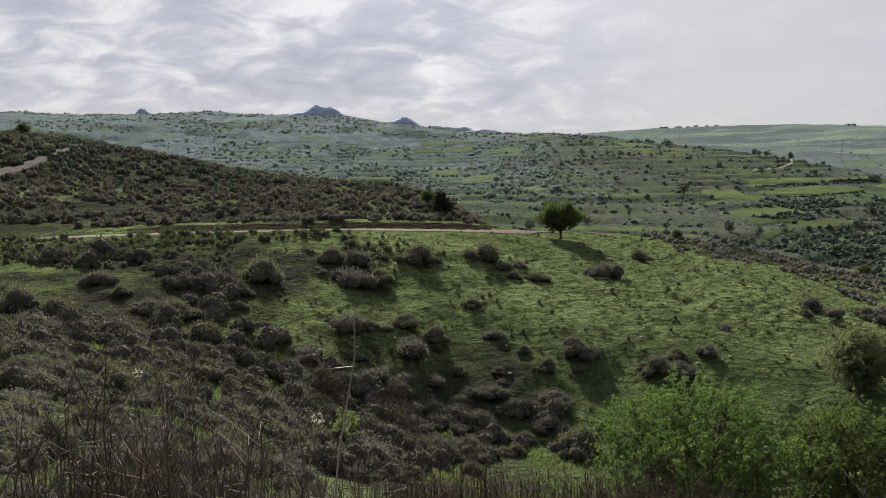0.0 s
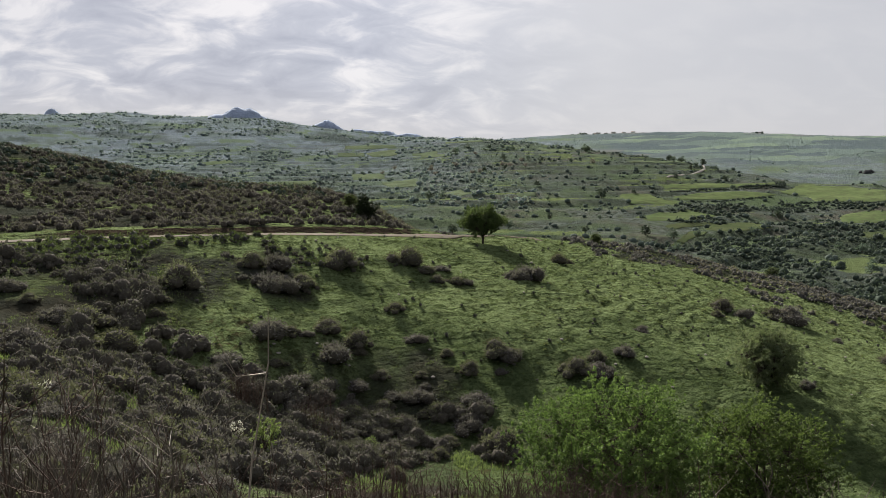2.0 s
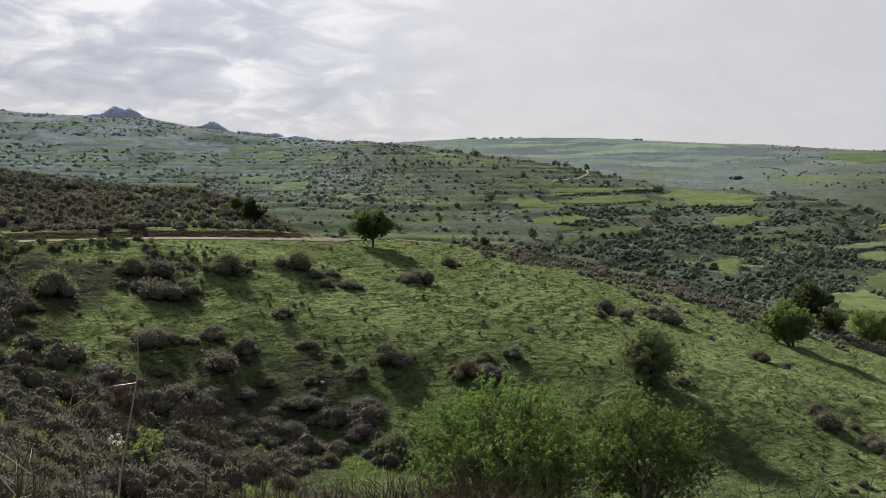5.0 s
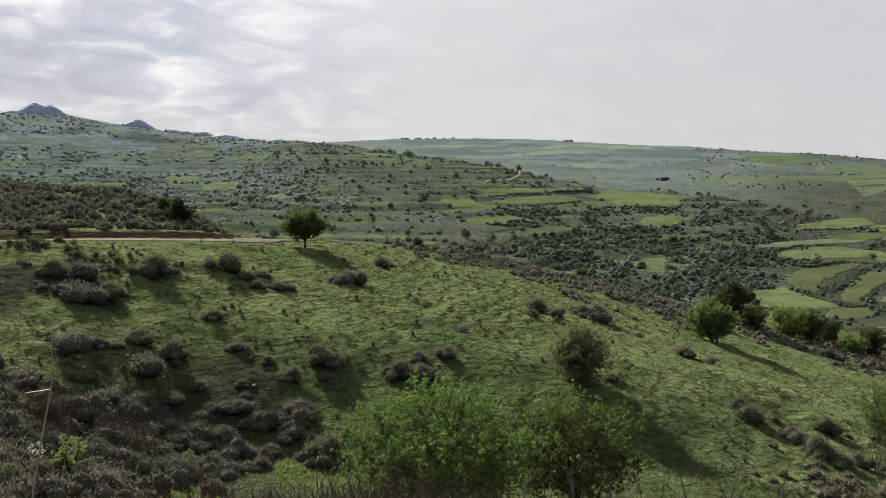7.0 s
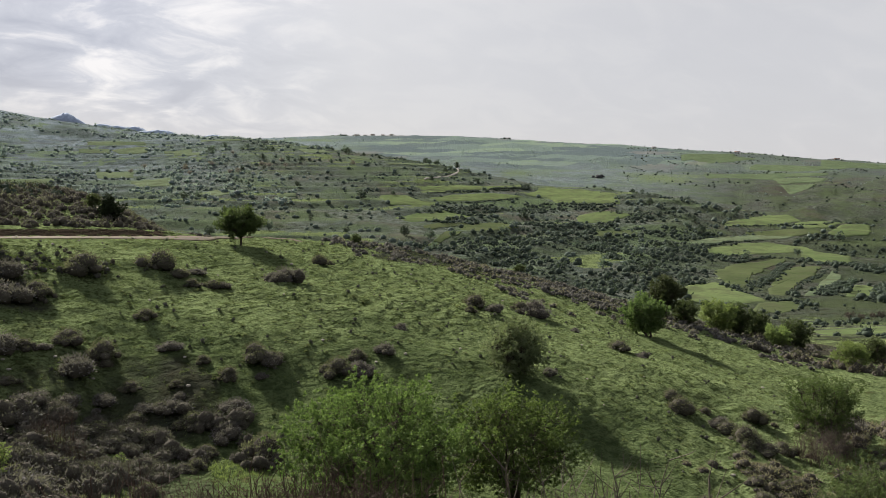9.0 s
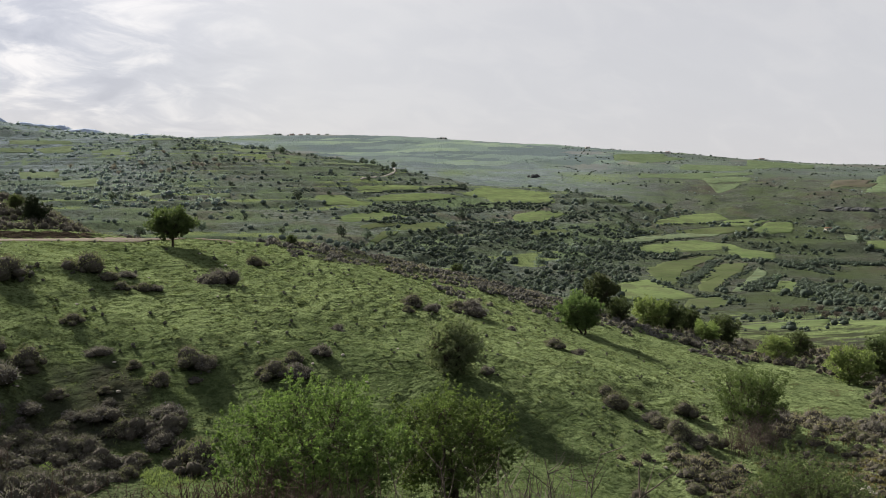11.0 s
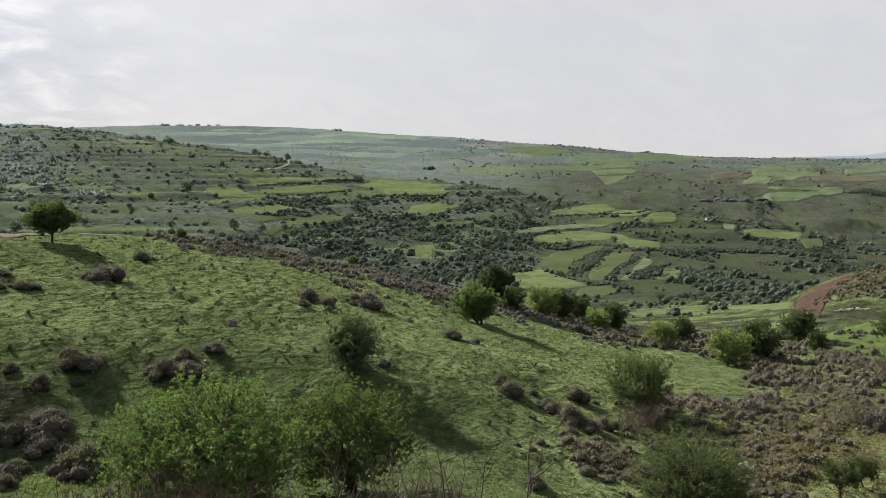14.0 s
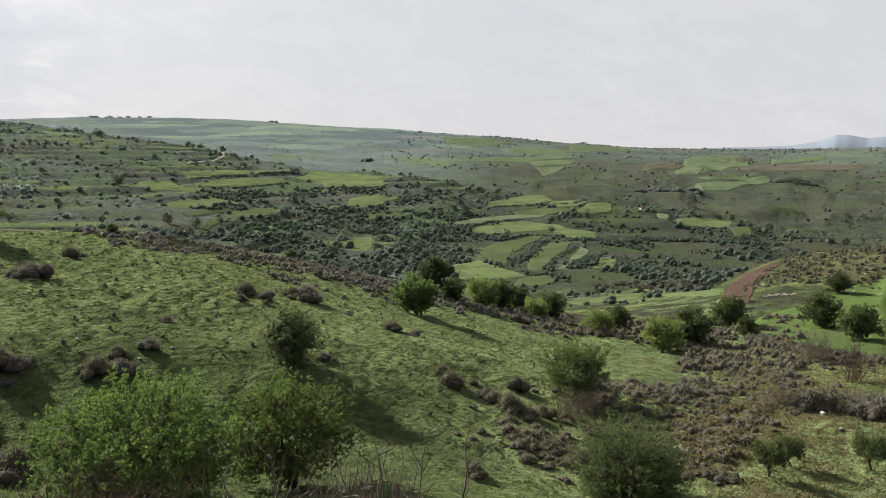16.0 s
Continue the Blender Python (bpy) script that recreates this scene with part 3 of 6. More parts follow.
plot("strip", [(3.85, 958), (5.41, 942), (5.49, 909), (3.93, 929)])
plot("strip", [(-10.89, 972), (-9.09, 994), (-9.02, 966), (-10.81, 944)])
plot("strip", [(-7.59, 753), (-5.65, 758), (-3.30, 793), (-3.70, 753), (-5.65, 722)])
plot("strip", [(-1.30, 1108), (1.85, 1086), (1.99, 1060), (-1.26, 1080)])
plot("strip", [(0.05, 1036), (2.07, 1038), (2.13, 985), (0.60, 994)])
plot("strip", [(-1.85, 1054), (-0.10, 1040), (-0.15, 1012), (-1.85, 1027)])
plot("strip", [(5.65, 1080), (8.04, 1087), (8.04, 1046), (5.65, 1052)])
plot("strip", [(-1.02, 842), (1.24, 815), (1.18, 776), (-0.75, 784)])
plot("strip", [(1.41, 732), (3.77, 716), (3.45, 696), (1.61, 701)])
plot("meadow", [(59.24, 113), (61.15, 106), (66.64, 93), (66.38, 165), (63.65, 154), (61.39, 137), (59.03, 126)])
plot("red", [(56.98, 154.6), (57.39, 174.4), (58.23, 183.0), (59.41, 185.5), (60.56, 186.6), (61.22, 189.2), (60.80, 184.0), (59.60, 179.0), (58.75, 171.0), (58.50, 161.0), (58.70, 151.0), (58.50, 146.5), (57.80, 147.5)])


def ground_at(bearing, distance):
    """Height of the ground, by bearing and distance (numbers or arrays)."""
    b = np.asarray(bearing, float)
    b = np.where(b < -33, b + 360, b)
    fi = np.interp(b, AZ, np.arange(len(AZ)))
    fj = np.interp(np.log(np.maximum(distance, 0.6)), LOGR, np.arange(len(RAD)))
    i, j = np.minimum(fi.astype(int), len(AZ) - 2), np.minimum(fj.astype(int), len(RAD) - 2)
    u, v = fi - i, fj - j
    return (Z[i, j] * (1 - u) + Z[i + 1, j] * u) * (1 - v) + (Z[i, j + 1] * (1 - u) + Z[i + 1, j + 1] * u) * v


def untilled(bearing, distance):
    """True where no field lies."""
    i = np.clip(np.searchsorted(AZ, bearing), 0, len(AZ) - 1)
    return ~TILLED[i, np.clip(np.searchsorted(RAD, distance), 0, len(RAD) - 1)]


def riser_at(bearing, distance):
    """How far a spot lies on the face of a terrace, 0 to 1."""
    i = np.clip(np.searchsorted(AZ, bearing), 0, len(AZ) - 1)
    return RISER[i, np.clip(np.searchsorted(RAD, distance), 0, len(RAD) - 1)]


def place(bearing, distance, sink=0.0):
    b = radians(bearing)
    return Vector((math.sin(b) * distance, math.cos(b) * distance, float(ground_at(bearing, distance)) - sink))
# == end of relief ==


def mesh_of(name, verts, faces, mats, which=None):
    """A mesh from arrays: faces all of one length; which: the material of each face."""
    verts, faces = np.asarray(verts, np.float32), np.asarray(faces, np.int32)
    me = bpy.data.meshes.new(name)
    me.vertices.add(len(verts))
    me.vertices.foreach_set("co", verts.ravel())
    n, k = faces.shape
    me.loops.add(n * k)
    me.loops.foreach_set("vertex_index", faces.ravel())
    me.polygons.add(n)
    me.polygons.foreach_set("loop_start", np.arange(0, n * k, k, dtype=np.int32))
    for m in mats:
        me.materials.append(m)
    if which is not None:
        me.polygons.foreach_set("material_index", np.asarray(which, np.int32))
    me.update(calc_edges=True)
    return me


def smooth(me):
    me.polygons.foreach_set("use_smooth", np.ones(len(me.polygons), bool))
    return me


def under(ob, parent, label=""):
    ob.parent = parent
    if label:
        tagged(ob, label)
    return ob


# ---- the ground ----
def lay_ground():
    n, k = Z.shape
    verts = np.concatenate([np.stack([GX, GY, Z], -1).reshape(-1, 3), [[0, 0, 0.0]]])
    i, j = np.meshgrid(np.arange(n), np.arange(k - 1), indexing="ij")
    i2 = (i + 1) % n
    quads = np.stack([i * k + j, i * k + j + 1, i2 * k + j + 1, i2 * k + j], -1).reshape(-1, 4)[:, ::-1]
    ring = np.arange(0, n, 2)
    middle = np.stack([np.full(len(ring), n * k), (ring + 2) % n * k, (ring + 1) % n * k, ring * k], -1)
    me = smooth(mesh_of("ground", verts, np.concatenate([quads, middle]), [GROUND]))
    wild = rough(GX, GY, 11, 21)
    grass = ease(40, 52, RG) * (1 - ease(105, 135, RG)) * ease(-15, -4, AZG + 12 * wild)
    grass = np.maximum(grass, ease(34, 42, RG) * (1 - ease(60, 75, RG)) * ease(2, 9, AZG + 8 * wild))
    grass = np.maximum(grass, 0.95 * ease(20, 25, RG) * (1 - ease(38, 44, RG)) * ease(4, 10, AZG + 5 * wild) * (1 - ease(50, 56, AZG)))
    grass = np.maximum(grass, 0.30 * ease(45, 50, RG) * (1 - ease(62, 64, RG)))
    grass = np.maximum(grass, 0.5 + 0.4 * wild) * (1 - ease(230, 300, RG)) + ease(230, 300, RG) * (0.34 + 0.60 * rough(GX, GY, 75, 27))
    grass = grass * (1 - ease(1300, 1700, RG)) + ease(1300, 1700, RG) * (0.60 + 0.85 * rough(GX, GY, 150, 29))
    grass = grass * (1 - 0.85 * ease(15, 20, AZG + 2 * wild) * (1 - ease(46, 50, AZG)) * ease(-13, -6, RG - CREST[:, None] + 6 * wild) * (1 - ease(20, 40, RG - CREST[:, None])))
    # single terraces under grass or corn, others left to scrub
    tread = STEP * 7.37
    strip = ease(-0.02, 0.16, grain(GX / 75 + tread, GY / 75 - tread, 45)) * (1 - 0.9 * RISER) * terraced * (1 - 0.6 * ease(34, 40, AZG))
    grass = grass * (1 - 0.35 * ease(280, 400, RG)) - 0.25 * terraced * RISER
    grass = np.maximum(grass, 0.95 * strip)
    grass = grass - 0.12 * ease(66, 70, RG) * (1 - ease(140, 160, RG)) * (1 - ease(-4, 5, AZG))
    # less grass, so darker scrub ground, under the thicket and the brush
    thick = ease(-0.3, 0.0, rough(GX, GY, 48, 63) - 0.07 * np.maximum(np.abs(AZG - 31) - 6, 0)) * ease(280, 310, RG) * (1 - ease(560, 640, RG))
    grass = grass - 0.8 * thick - 0.45 * ease(0.1, 0.25, rough(GX, GY, 60, 62)) * ease(210, 240, RG) * (1 - ease(1150, 1300, RG))
    grass = grass - 0.26 * ease(38, 48, AZG) * ease(900, 1300, RG) - 0.35 * ease(42, 46, AZG) * ease(200, 230, RG) * (1 - ease(600, 700, RG)) + 0.30 * ease(44, 47, AZG) * ease(205, 225, RG) * (1 - ease(262, 290, RG))
    grass = grass + 0.10 * ease(35, 38, AZG + 2 * wild) * (1 - ease(50, 54, AZG + 3 * wild)) * ease(270, 300, RG) * (1 - ease(520, 580, RG))
    soil = np.clip(0.25 * rough(GX, GY, 40, 33) + 0.08 + (0.14 + 0.36 * rough(GX, GY, 130, 34, 4)) * ease(40, 48, AZG) * ease(800, 1000, RG) * (1 - ease(1700, 1900, RG)), 0, 1)
    # red and tan cuts: the quarried mound and the track bank, with shade in its soil colour
    soil = np.maximum(soil, 0.8 * (1 - ease(0.3, 0.8, np.abs(RG - TRACK[:, None] - 1.6))) * ease(-24, -14, AZG + 5 * wild) * (1 - ease(2, 5, AZG)))
    dry = ease(51 + 4 * ease(56, 64, RG), 56 + 3 * ease(56, 64, RG), AZG + 3 * wild) * ease(34, 37, RG) * (1 - ease(92, 104, RG)) * (0.45 + 0.5 * wild)
    dry = np.maximum(dry, 0.55 * ease(56, 58, AZG) * ease(150, 165, RG) * (1 - ease(240, 280, RG)))
    dry = np.clip(np.maximum(dry, (0.20 + 0.35 * wild) * (RG < 130) * (1 - 0.8 * ease(-10, 0, AZG) * (1 - ease(44, 50, AZG)) * ease(40, 46, RG))), 0, 1)
    # falls with distance, where the ground colour carries haze
    haze_free = 1 - np.clip(np.maximum(ease(600, 1800, RG) * (1 - 0.35 * ease(8, 18, AZG) - 0.55 * ease(30, 46, AZG)), ease(400, 1100, RG) * (1 - ease(0, 14, AZG))) * (1 - 0.5 * RISER), 0, 1)
    cover = np.stack([np.clip(grass, 0, 1), dry, soil, haze_free], -1).reshape(-1, 4)
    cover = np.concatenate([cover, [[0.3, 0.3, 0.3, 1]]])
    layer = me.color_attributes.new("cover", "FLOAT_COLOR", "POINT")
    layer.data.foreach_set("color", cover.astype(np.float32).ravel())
    # how far the scrub takes its haze-lightened colour
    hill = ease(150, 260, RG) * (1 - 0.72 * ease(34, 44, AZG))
    # grass is coloured darker on the lower facing slope
    dark_grass = (1 - ease(45, 57, RG + 6 * wild)) * ease(-2, 5, AZG) * (1 - ease(36, 44, AZG))
    me.attributes.new("dark_grass", "FLOAT", "POINT").data.foreach_set("value", np.append(dark_grass.ravel(), 0).astype(np.float32))
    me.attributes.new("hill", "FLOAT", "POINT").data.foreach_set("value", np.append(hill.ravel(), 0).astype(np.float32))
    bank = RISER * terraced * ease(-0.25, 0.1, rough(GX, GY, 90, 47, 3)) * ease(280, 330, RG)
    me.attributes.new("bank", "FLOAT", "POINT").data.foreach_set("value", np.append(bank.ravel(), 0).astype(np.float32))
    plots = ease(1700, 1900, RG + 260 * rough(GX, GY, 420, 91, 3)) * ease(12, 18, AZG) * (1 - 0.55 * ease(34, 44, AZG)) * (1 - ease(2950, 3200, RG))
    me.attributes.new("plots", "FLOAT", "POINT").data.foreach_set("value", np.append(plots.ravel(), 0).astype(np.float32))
    tagged(new("ground", me), "hilly pasture ground with grass, scrub and bare soil", "ground", kind="structure")


lay_ground()


# ---- plants ----
def blades(points, ways, length, width, rng, fold=0.0):
    """Narrow leaves: one rhomb of two triangles a point, along its way."""
    n = len(points)
    ways = ways / np.linalg.norm(ways, axis=1, keepdims=True)
    side = np.cross(ways, rng.normal(size=(n, 3)))
    side /= np.linalg.norm(side, axis=1, keepdims=True) + 1e-9
    length = np.broadcast_to(length, n)[:, None]
    width = np.broadcast_to(width, n)[:, None]
    mid = points + ways * length * 0.45
    verts = np.stack([points, mid + side * width * 0.5, points + ways * length, mid - side * width * 0.5], 1).reshape(-1, 3)
    base = np.arange(n)[:, None] * 4
    return verts, np.concatenate([base + [0, 1, 2], base + [0, 2, 3]])


def globes(n, rng):
    v = rng.normal(size=(n, 3))
    return v / np.linalg.norm(v, axis=1, keepdims=True)


def tube(points, radii, sides=6):
    """A tapered limb along points; its verts and triangles."""
    points = np.asarray(points, float)
    verts, faces = [], []
    for k, (p, r) in enumerate(zip(points, radii)):
        d = points[min(k + 1, len(points) - 1)] - points[max(k - 1, 0)]
        d /= np.linalg.norm(d) + 1e-9
        a = np.cross(d, (0.3, 1, 0.2))
        a /= np.linalg.norm(a) + 1e-9
        b = np.cross(d, a)
        for s in range(sides):
            q = 2 * np.pi * s / sides
            verts.append(p + r * (np.cos(q) * a + np.sin(q) * b))
    for k in range(len(points) - 1):
        for s in range(sides):
            a, b = k * sides + s, k * sides + (s + 1) % sides
            faces += [(a, b, b + sides), (a, b + sides, a + sides)]
    return np.array(verts), np.array(faces)


def join(pieces):
    verts, faces, at = [], [], 0
    for v, f in pieces:
        verts.append(v)
        faces.append(f + at)
        at += len(v)
    return np.concatenate(verts), np.concatenate(faces)


def tree_meshes(seed, height, width, shoots, leaf, clusters=6, per=8, stem=0.2, limbs=10, stems=1, spread=0.36, reach=0.17, hollow=0.45, upward=0.5):
    """Trunk and crown meshes of a broad tree, standing at the origin; sizes in metres.
    Limbs carry shoots, and each shoot carries tufts of leaves along its outer part."""
    rng = np.random.default_rng(seed)
    crown = height * (1 - stem)
    half, middle = np.array([width / 2, width / 2, crown / 2]), np.array([0, 0, height - crown / 2])
    ways = globes(limbs, rng)
    for _ in range(30):
        push = ways[:, None] - ways[None]
        push = (push / ((push ** 2).sum(-1, keepdims=True) + 0.05)).sum(1)
        ways = ways + 0.05 * push
        ways /= np.linalg.norm(ways, axis=1, keepdims=True)
    bulk = rng.uniform(0.78, 1.08, limbs)
    tips = ways * half * 0.66 * bulk[:, None] + middle
    tips[:, 2] = np.maximum(tips[:, 2], 0.12 * height)
    thick = height * 0.030 / stems ** 0.4
    pieces, forks = [], []
    for k in range(stems):
        foot = np.array([*(rng.normal(size=2) * 0.06 * (stems > 1) * width), -0.06 * height])
        fork = middle * 0.3 + rng.normal(size=3) * 0.04 * height
        fork[2] = max(height * stem * 1.1, height * 0.14) * rng.uniform(0.85, 1.15)
        bend = (foot + fork) / 2 + rng.normal(size=3) * 0.03 * height
        pieces.append(tube([foot, bend, fork], [thick * 1.35, thick, thick * 0.75], 6))
        forks.append(fork)
    forks = np.array(forks)
    owner = np.array([int(np.argmin(np.linalg.norm((forks - t) * (1, 1, 0), axis=1))) for t in tips])
    bows = (forks[owner] + tips) / 2 + rng.normal(size=(limbs, 3)) * 0.05 * height + (0, 0, 0.03 * height)
    for k in range(limbs):
        pieces.append(tube([forks[owner[k]], bows[k], tips[k]], [thick * 0.55, thick * 0.36, thick * 0.14], 4))
    which = rng.integers(0, limbs, shoots)
    out = ways[which] + rng.normal(size=(shoots, 3)) * spread
    out /= np.linalg.norm(out, axis=1, keepdims=True)
    lobe = 0.70 + 0.36 * np.exp(-(1 - (out @ ways.T).max(1)) / 0.07) * bulk[which]
    far = (hollow + (1 - hollow) * rng.uniform(0, 1, shoots) ** 0.6) * lobe
    ends = out * far[:, None] * half + middle
    ends[:, 2] = np.maximum(ends[:, 2], rng.uniform(0.03, 0.10, shoots) * height)
    go = out * (1, 1, 0.8) + (0, 0, upward) + rng.normal(size=(shoots, 3)) * 0.38
    go /= np.linalg.norm(go, axis=1, keepdims=True)
    starts = ends - go * (reach * width * rng.uniform(0.6, 1.25, shoots))[:, None]
    starts[:, 2] = np.maximum(starts[:, 2], 0.04 * height)
    s = rng.uniform(0.35, 1.0, shoots)[:, None]
    joints = np.where(s < 0.7, bows[which] + (tips[which] - bows[which]) * s, tips[which] * s + bows[which] * (1 - s))
    for a, b, c in zip(joints, starts, ends):
        pieces.append(tube([a, b, c], [thick * 0.09, thick * 0.055, thick * 0.02], 3))
    wood = join(pieces)
    n = shoots * clusters
    along = rng.uniform(0.05, 1.06, (shoots, clusters, 1))
    tuft = (starts[:, None] + (ends - starts)[:, None] * along).reshape(n, 3) + rng.normal(size=(n, 3)) * leaf * 0.40
    p = np.repeat(tuft, per, 0)
    turn = globes(n * per, rng) + np.repeat(np.repeat(go, clusters, 0), per, 0) * 0.7
    p = p + globes(n * per, rng) * rng.uniform(0, 0.7, (n * per, 1)) * leaf
    p[:, 2] = np.maximum(p[:, 2], 0.01)
    v, f = blades(p, turn, leaf * rng.uniform(0.7, 1.35, n * per), leaf * rng.uniform(0.42, 0.72, n * per), rng)
    return wood, (v, f)


def tree_kind(name, bark, foliage, label, category="tree", **how):
    """A tree with trunk and crown, kept as a pattern to be copied."""
    wood, green = tree_meshes(**how)
    top = new(name, None)
    tagged(top, label, category)
    under(new("trunk", smooth(mesh_of("trunk", *wood, [bark]))), top)
    under(new("crown", mesh_of("crown", *green, [foliage])), top)
    return top


def cushion_mesh(name, seed, lobes, tufts, blade, mats, flat=1.0, wide=0.36, nu=9, nv=6):
    """A rounded shrub about 1 m wide: dark heart of several domes with short outward twigs."""
    rng = np.random.default_rng(seed)
    a = np.linspace(0, 2 * np.pi, lobes, endpoint=False) + rng.uniform(0, 1, lobes)
    d = rng.uniform(0.10, 0.40, lobes)
    r = rng.uniform(0.10, 0.25, lobes)
    d[0], r[0] = 0.06, wide * (0.85 if lobes > 3 else 1.0)
    c = np.stack([np.cos(a) * d, np.sin(a) * d, r * flat * rng.uniform(0.30, 1.0, lobes)], 1)
    pieces = []
    for k in range(lobes):
        u, v = np.meshgrid(np.linspace(0, 2 * np.pi, nu, endpoint=False), np.linspace(-0.9, 1.5, nv))
        q = 1 + 0.42 * grain(np.cos(u) * 2 + k * 9, np.sin(u) * 2 + v * 2, seed)
        p = np.stack([np.cos(u) * np.cos(v) * q, np.sin(u) * np.cos(v) * q, np.sin(v) * q * flat], -1) * r[k] * 0.82 + c[k]
        i, j = np.meshgrid(np.arange(nv - 1), np.arange(nu), indexing="ij")
        j2 = (j + 1) % nu
        a1, b1, c1, d1 = (i * nu + j).ravel(), (i * nu + j2).ravel(), ((i + 1) * nu + j2).ravel(), ((i + 1) * nu + j).ravel()
        pieces.append((p.reshape(-1, 3), np.concatenate([np.stack([a1, b1, c1], 1), np.stack([a1, c1, d1], 1)])))
    heart = join(pieces)
    k = rng.choice(lobes, tufts, p=r ** 2 / (r ** 2).sum())
    out = globes(tufts, rng)
    out[:, 2] = np.where(out[:, 2] < -0.35, -out[:, 2], out[:, 2])
    p = c[k] + out * (1, 1, flat) * r[k][:, None] * rng.uniform(0.74, 1.12, (tufts, 1))
    p[:, 2] = np.maximum(p[:, 2], 0.0)
    turn = out + rng.normal(size=(tufts, 3)) * 0.5 + (0, 0, 0.3)
    v, f = blades(p, turn, blade * rng.uniform(0.6, 1.5, tufts), blade * rng.uniform(0.25, 0.5, tufts), rng)
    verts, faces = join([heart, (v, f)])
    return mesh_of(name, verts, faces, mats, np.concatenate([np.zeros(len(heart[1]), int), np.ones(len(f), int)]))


def put(pattern, bearing, distance, size=1.0, turn=None, sink=0.08, label="", group=""):
    """A copy of a pattern, standing on the ground."""
    made = copy_thing(pattern, Matrix.Identity(4))
    turn = random.uniform(0, 360) if turn is None else turn
    made.matrix_basis = Matrix.Translation(place(bearing, distance, sink * size)) @ pose(0, 0, 0, 0, 0, turn) @ Matrix.Diagonal((size, size, size, 1))
    if label or group:
        tagged(made, label, group=group)
    return made


def retire(pattern):
    for ob in (*pattern.children_recursive, pattern):
        bpy.data.objects.remove(ob)


# ---- fields and tracks ----
CROPS = {}


def crop_material(name, dark, light):
    """Low crop or grazed grass: streaks along the plot, thin spots where the soil shows."""
    m, t = material(name)
    where = t.add("ShaderNodeNewGeometry").outputs["Position"]
    thing = t.add("ShaderNodeObjectInfo").outputs["Random"]
    rows = t.noise(where, 0.35, 6.0, 0.7)
    patch = t.noise(where, 0.045, 5.0, 0.62)
    value = t.math("ADD", t.math("MULTIPLY", rows, 0.55), t.math("ADD", t.math("MULTIPLY", patch, 0.60), t.math("MULTIPLY", thing, 0.10)))
    colour = t.ramp(value, (0.48, dark), (0.74, light))
    thin = t.noise(where, 0.11, 6.0, 0.7, 0.6)
    colour = t.mix(t.ramp(thin, (0.47, 0.0), (0.62, 0.75)), colour, (0.052, 0.058, 0.034, 1))
    colour = t.mix(t.ramp(rows, (0.52, 0.0), (0.66, 0.45)), colour, (0.034, 0.044, 0.020, 1))
    finish(t, t.add("ShaderNodeBsdfPrincipled", {"Base Color": colour, "Roughness": 0.95, "Specular IOR Level": 0.0, "Normal": bump(t, rows, 0.8, 0.5)}))
    CROPS[name] = m


crop_material("fresh", (0.048, 0.070, 0.030), (0.092, 0.120, 0.052))
crop_material("strip", (0.058, 0.080, 0.048), (0.098, 0.122, 0.074))
crop_material("dull", (0.034, 0.048, 0.022), (0.062, 0.076, 0.036))
crop_material("fallow", (0.046, 0.044, 0.034), (0.068, 0.064, 0.048))
crop_material("far", (0.052, 0.076, 0.044), (0.088, 0.116, 0.066))
crop_material("bare", (0.050, 0.047, 0.040), (0.078, 0.070, 0.058))
crop_material("meadow", (0.034, 0.060, 0.018), (0.066, 0.102, 0.031))
CROP_LABEL = {"fresh": "bright green young corn field on a hill terrace", "strip": "pale green terraced field between dry-stone banks", "dull": "dull green grazed field between scrub",
              "fallow": "brownish fallow field on a hillside", "far": "pale green field on the far ridge", "bare": "bare brown ploughed field on the far ridge",
              "meadow": "lush green meadow beside the gully"}


def field(crop, corners, rings=7, cuts=8):
    """A field of low crop laid over its ground: a sheet with soft corners and a short edge."""
    p = np.array([(math.sin(radians(b)) * d, math.cos(radians(b)) * d) for b, d in corners])
    outline = np.concatenate([p[i] + (p[(i + 1) % len(p)] - p[i]) * np.linspace(0, 1, cuts, endpoint=False)[:, None] for i in range(len(p))])
    outline = (np.roll(outline, 1, 0) + 2 * outline + np.roll(outline, -1, 0)) / 4
    outline = outline.mean(0) + 1.07 * (outline - outline.mean(0))
    size = np.linalg.norm(outline - outline.mean(0), axis=1).mean()
    outline += size * 0.06 * np.stack([grain(outline[:, 0] / size * 4, outline[:, 1] / size * 4, 71), grain(outline[:, 0] / size * 4, outline[:, 1] / size * 4, 72)], 1)
    centre, n = outline.mean(0), len(outline)
    flat = np.concatenate([[centre]] + [centre + (outline - centre) * s for s in np.linspace(0, 1, rings + 1)[1:]] + [centre + (outline - centre) * 1.05])
    away = np.hypot(flat[:, 0], flat[:, 1])
    z = ground_at(np.degrees(np.arctan2(flat[:, 0], flat[:, 1])), away) + 0.05 + 0.0003 * away
    z[-n:] -= 0.25 + 0.0006 * away[-n:]
    tris = []
    for k in range(n):
        k2 = (k + 1) % n
        tris.append((0, 1 + k2, 1 + k))
        for q in range(rings + 1):
            a, c = 1 + q * n, 1 + (q + 1) * n
            if q < rings:
                tris += [(a + k, a + k2, c + k2), (a + k, c + k2, c + k)]
    me = mesh_of("field", np.column_stack([flat, z]), np.array(tris), [CROPS[crop]])
    return tagged(new("field", me), CROP_LABEL[crop], "field", "fields in the valley", "structure")


CROPS["red"] = RED_EARTH
CROP_LABEL["red"] = "bare red earth cut in the mound"
for crop, corners in FIELDS:
    field(crop, corners)


